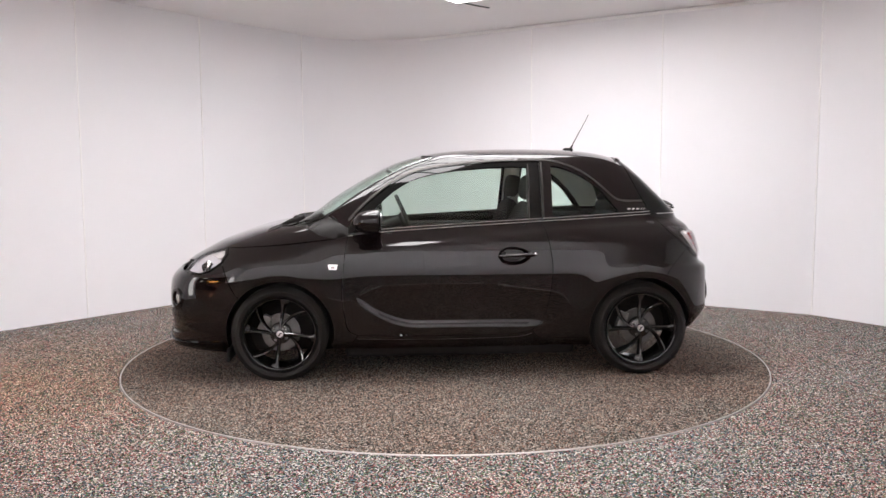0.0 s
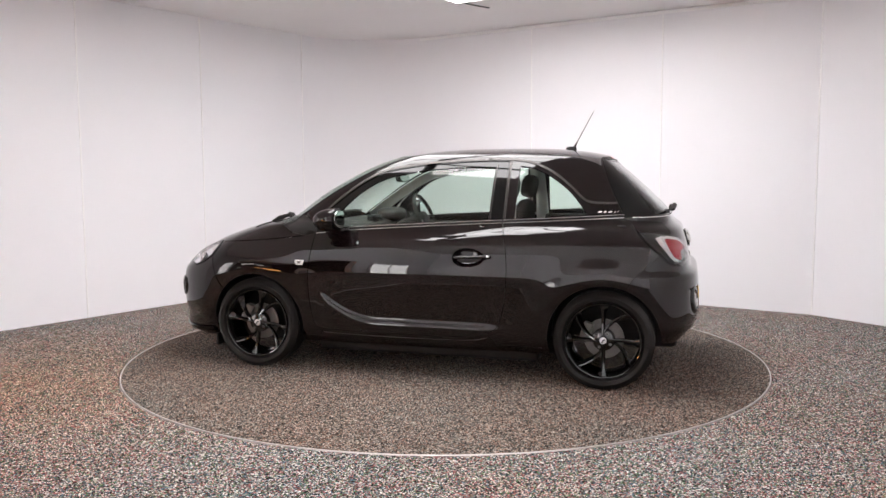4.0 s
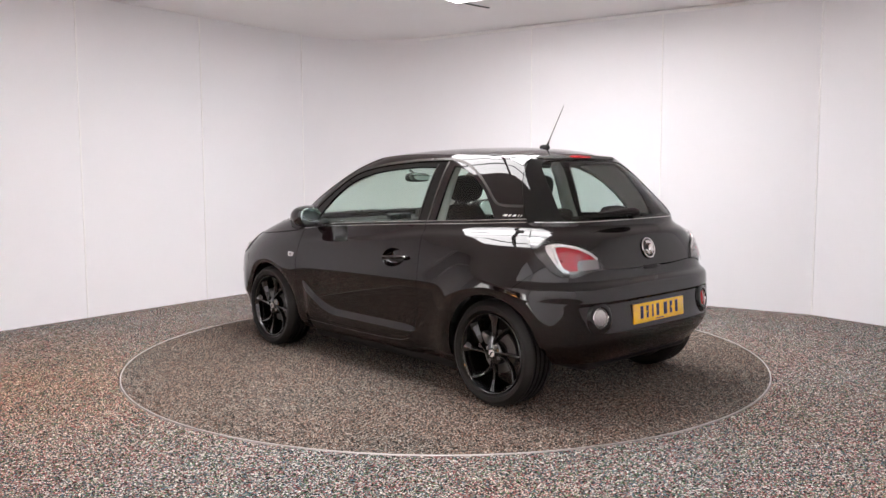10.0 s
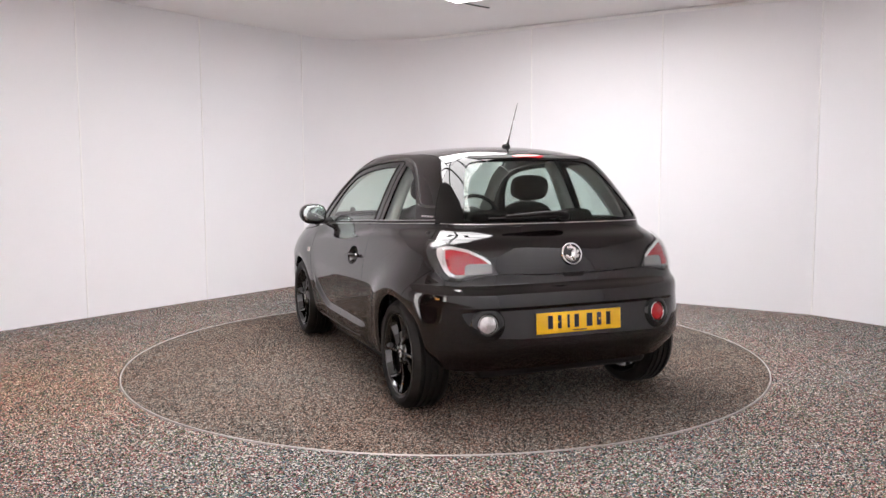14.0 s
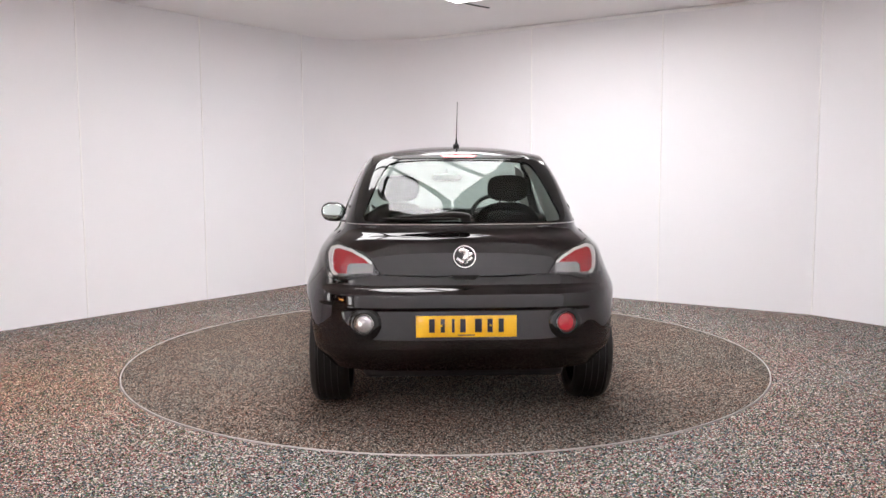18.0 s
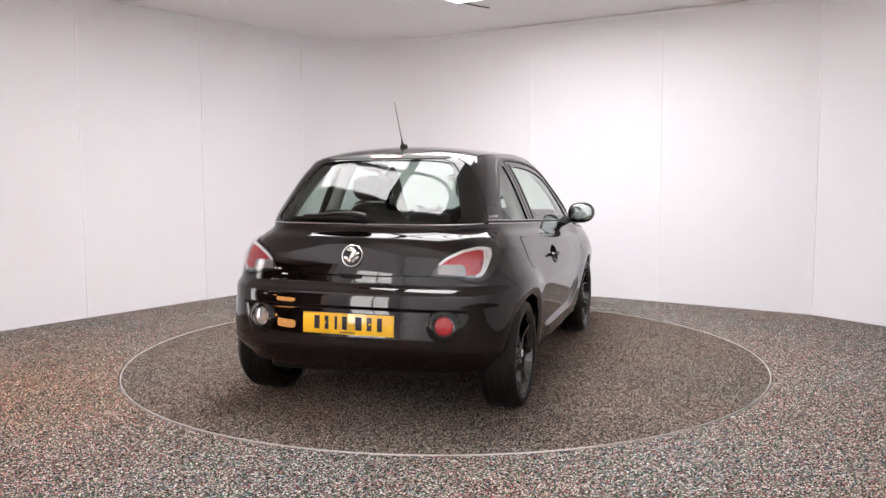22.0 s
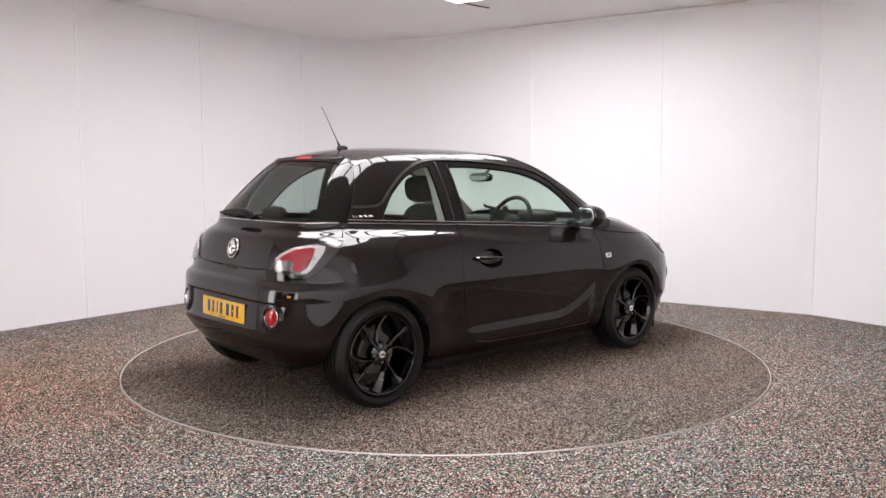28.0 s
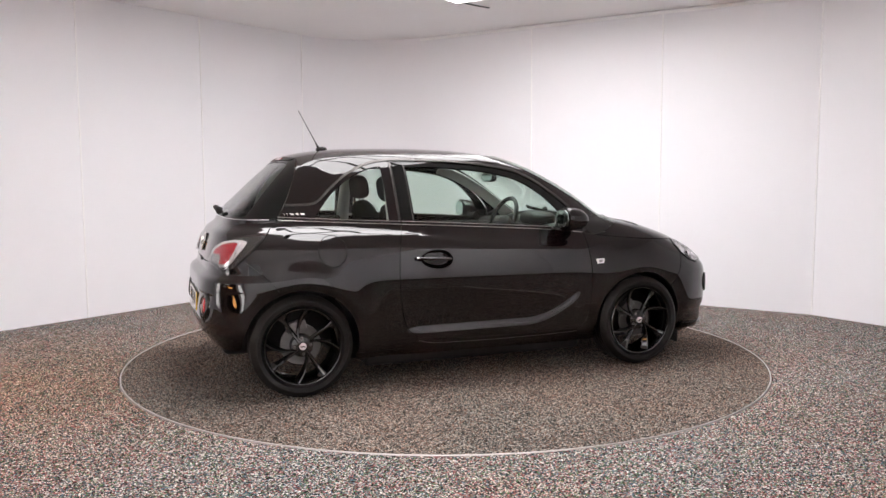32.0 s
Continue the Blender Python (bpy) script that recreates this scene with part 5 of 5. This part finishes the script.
    tube(bm, [(-0.012, -0.0165, 0.007), (0.0, -0.0160, 0.004), (0.001, -0.0160, -0.005), (0.010, -0.0165, -0.012)], 0.0042, 6)
    part("cap_mark", bm, M_INK, hub)
    bm = bmesh.new()
    lathe(bm, [(0.060, -0.088), (0.120, -0.088), (0.121, -0.098), (0.060, -0.098)], "y", 48)
    bmesh.ops.recalc_face_normals(bm, faces=bm.faces)
    part("brake_disc", bm, M_STEEL, w, "steel brake disc")
    bm = bmesh.new()
    lathe(bm, [(0.0005, -0.10), (0.062, -0.10), (0.062, -0.086), (0.0005, -0.084)], "y", 28)
    bmesh.ops.recalc_face_normals(bm, faces=bm.faces)
    part("disc_bell", bm, M_TRIM, w)
    bm = bmesh.new()
    box(bm, (0.105, -0.085, 0.045), (0.06, 0.05, 0.12), 0.012, Euler((0, radians(-22), 0)).to_matrix())
    part("brake_caliper", bm, M_STEEL, w)
    return w


M_RIM = material("rim_gloss", (0.0035, 0.0034, 0.0034), 0.3, coat=1.0, spec=0.1)
M_RIM.node_tree.nodes["Principled BSDF"].inputs["Coat IOR"].default_value = 1.7
first = build_wheel()
first.parent = car
YW = 0.836
spots = [(FX, 1, -5), (RX, 1, 3), (FX, -1, -28), (RX, -1, -53)]
for i, (x, sg, turn) in enumerate(spots):
    m = pose(x, sg * YW, HUB + 0.002) @ pose(0, 0, 0, 0, 0, 0 if sg > 0 else 180) @ pose(0, 0, 0, 0, turn, 0)
    if i == 0:
        first.matrix_local = m
    else:
        w = copy_thing(first, m)
        w.parent = car
        w.matrix_basis = m

# wheel housings
for x in (FX, RX):
    for sg in (1, -1):
        bm = bmesh.new()
        n = 28
        rows = []
        for i in range(n + 1):
            a = radians(-6 + 190 * i / n)
            c, s = math.cos(a), math.sin(a)
            rows.append([bm.verts.new((x + ARCH * 1.03 * c, sg * y, HUB + ARCH * 1.03 * s)) for y in (min(0.79, ys(x + ARCH * 1.03 * c, HUB + ARCH * 1.03 * s) - 0.025), 0.60, 0.56)] + [bm.verts.new((x + 0.02 * c, sg * 0.56, HUB + 0.02 * s))])
        for a, b in zip(rows, rows[1:]):
            for k in range(3):
                bm.faces.new((a[k], a[k + 1], b[k + 1], b[k]))
        part("wheel_liner", bm, M_TRIM, car)

# ---- floor pan and inner shell ----
bm = bmesh.new()
box(bm, (0.30, 0, 0.27), (2.5, 1.10, 0.26), 0.03)
box(bm, (-0.055, 0, 0.26), (1.50, 1.40, 0.28), 0.03)
box(bm, (1.25, 0, 0.55), (0.95, 1.08, 0.40), 0.05)
box(bm, (-1.33, 0, 0.47), (0.62, 1.08, 0.50), 0.05)
part("floor_pan", bm, M_TRIM, car, "dark underbody")
for dom, sg in SIDES:
    bm = bmesh.new()
    box(bm, (0.03, sg * 0.70, 0.66), (1.30, 0.07, 0.52), 0.025)
    box(bm, (-0.98, sg * 0.655, 0.78), (0.72, 0.08, 0.42), 0.03)
    part("side_lining", bm, M_CLOTH, car, "dark inner side lining")

# ---- cabin ----
def seat_at(x, y, back=True):
    s = new("front_seat" if back else "rear_seat")
    s.parent = car
    s.location = (x, y, 0)
    part("seat_cushion", blob(bmesh.new(), (0.12, 0, 0.52), (0.27, 0.25, 0.09), 3.2), M_CLOTH, s)
    tilt = Euler((0, radians(-16), 0)).to_matrix()
    part("seat_back", blob(bmesh.new(), (-0.17, 0, 0.80), (0.075, 0.235, 0.32), 3.0, 28, 18, tilt), M_CLOTH, s)
    for q in (-0.05, 0.05):
        part("headrest_post", tube(bmesh.new(), [(-0.24, q, 1.07), (-0.262, q, 1.16)], 0.006, 8), M_CHROME, s)
    part("headrest", blob(bmesh.new(), (-0.27, 0, 1.205), (0.055, 0.135, 0.085), 3.0, 28, 14, Euler((0, radians(-10), 0)).to_matrix()), M_CLOTH, s)
    return s


seat_at(-0.28, 0.36)
seat_at(-0.28, -0.36)
bench = new("rear_bench")
bench.parent = car
part("bench_back", blob(bmesh.new(), (-1.18, 0, 0.80), (0.08, 0.55, 0.23), 3.4, 32, 16, Euler((0, radians(-18), 0)).to_matrix()), M_CLOTH, bench)
part("bench_cushion", blob(bmesh.new(), (-0.92, 0, 0.55), (0.24, 0.55, 0.09), 3.4), M_CLOTH, bench)
for q in (0.28, -0.28):
    part("bench_headrest", blob(bmesh.new(), (-1.245, q, 1.045), (0.045, 0.12, 0.05), 3.0), M_CLOTH, bench)
part("parcel_shelf", box(bmesh.new(), (-1.40, 0, 0.965), (0.28, 1.05, 0.02), 0.008), M_CLOTH, car)
# dashboard with its hump
bm = bmesh.new()
box(bm, (0.72, 0, 0.84), (0.44, 1.26, 0.24), 0.07)
part("dashboard", bm, M_TRIM, car, "dark dashboard")
part("instrument_hood", blob(bmesh.new(), (0.55, -0.36, 0.985), (0.10, 0.16, 0.055), 2.6), M_TRIM, car)
part("centre_screen", box(bmesh.new(), (0.55, 0, 0.93), (0.05, 0.22, 0.14), 0.02), M_GLOSS, car)
wheel_m = pose(0.27, -0.36, 0.965, 0, 0, 0) @ pose(0, 0, 0, 0, 24, 0)
bm = bmesh.new()
pts = [(0.0, 0.180 * math.cos(2 * math.pi * i / 40), 0.180 * math.sin(2 * math.pi * i / 40)) for i in range(41)]
tube(bm, pts, 0.015, 10, False)
st = part("steering_wheel", bm, M_TRIM, car, "black steering wheel", wheel_m)
part("wheel_boss", blob(bmesh.new(), (0.02, 0, -0.01), (0.035, 0.075, 0.065), 2.6), M_TRIM, st)
for a in (200, 340, 270):
    c, s = math.cos(radians(a)), math.sin(radians(a))
    part("wheel_arm", tube(bmesh.new(), [(0.02, 0.05 * c, 0.05 * s), (0.0, 0.17 * c, 0.17 * s)], 0.014, 8), M_STEEL if a == 270 else M_TRIM, st)
part("steering_column", tube(bmesh.new(), [(0.30, -0.36, 0.955), (0.50, -0.36, 0.87)], 0.045, 12), M_TRIM, car)
bm = blob(bmesh.new(), (0.335, 0.0, 1.273), (0.022, 0.115, 0.034), 3.2)
rv = part("interior_mirror", bm, M_TRIM, car, "dark interior mirror")
part("interior_mirror_glass", blob(bmesh.new(), (0.312, 0.0, 1.273), (0.004, 0.105, 0.027), 3.2), M_MIRROR, rv)
part("mirror_stalk", tube(bmesh.new(), [(0.345, 0, 1.29), (0.42, 0, 1.325)], 0.010, 8), M_TRIM, rv)
# pillar linings and roof lining
for dom, sg in SIDES:
    strip("pillar_lining", dom, crv([(0.84, 0.985), (0.66, 1.112), (0.50, 1.212), (0.33, 1.302), (0.14, 1.366)], 6), 0.085, M_GREYTRIM, car, "pale grey pillar lining", off=-0.045)
    strip("pillar_lining", dom, [(-0.565, belt(-0.56)), (-0.57, 1.15), (-0.575, 1.37)], 0.11, M_GREYTRIM, car, "pale grey pillar lining", off=-0.035)
    panel("pillar_lining", dom, crv([(-0.80, 1.372), (-0.92, 1.30), (-1.02, 1.21), (-1.10, 1.12), (-1.15, 1.05)]) + [(-1.30, 1.05), (-1.27, 1.17), (-1.18, 1.33), (-1.12, 1.385)], M_GREYTRIM, car, "pale grey rear pillar lining", off=-0.035)
    part("pillar_lining", tube(bmesh.new(), [(-0.60, sg * (ys(-0.60, z) - 0.075), z) for z in (0.96, 1.08, 1.20, 1.30, 1.37)], [0.050, 0.044, 0.040, 0.036, 0.034], 12), M_GREYTRIM, car, "pale grey pillar lining")
    strip("seat_belt", dom, [(-0.545, 1.02), (-0.55, 1.16), (-0.552, 1.29)], 0.045, M_CLOTH, car, off=-0.05)
panel("roof_lining", "roof", [(x * 0.985, y * 0.97) for x, y in roof], M_GREYTRIM, car, "pale grey roof lining", off=-0.03, flange=0)

motions()
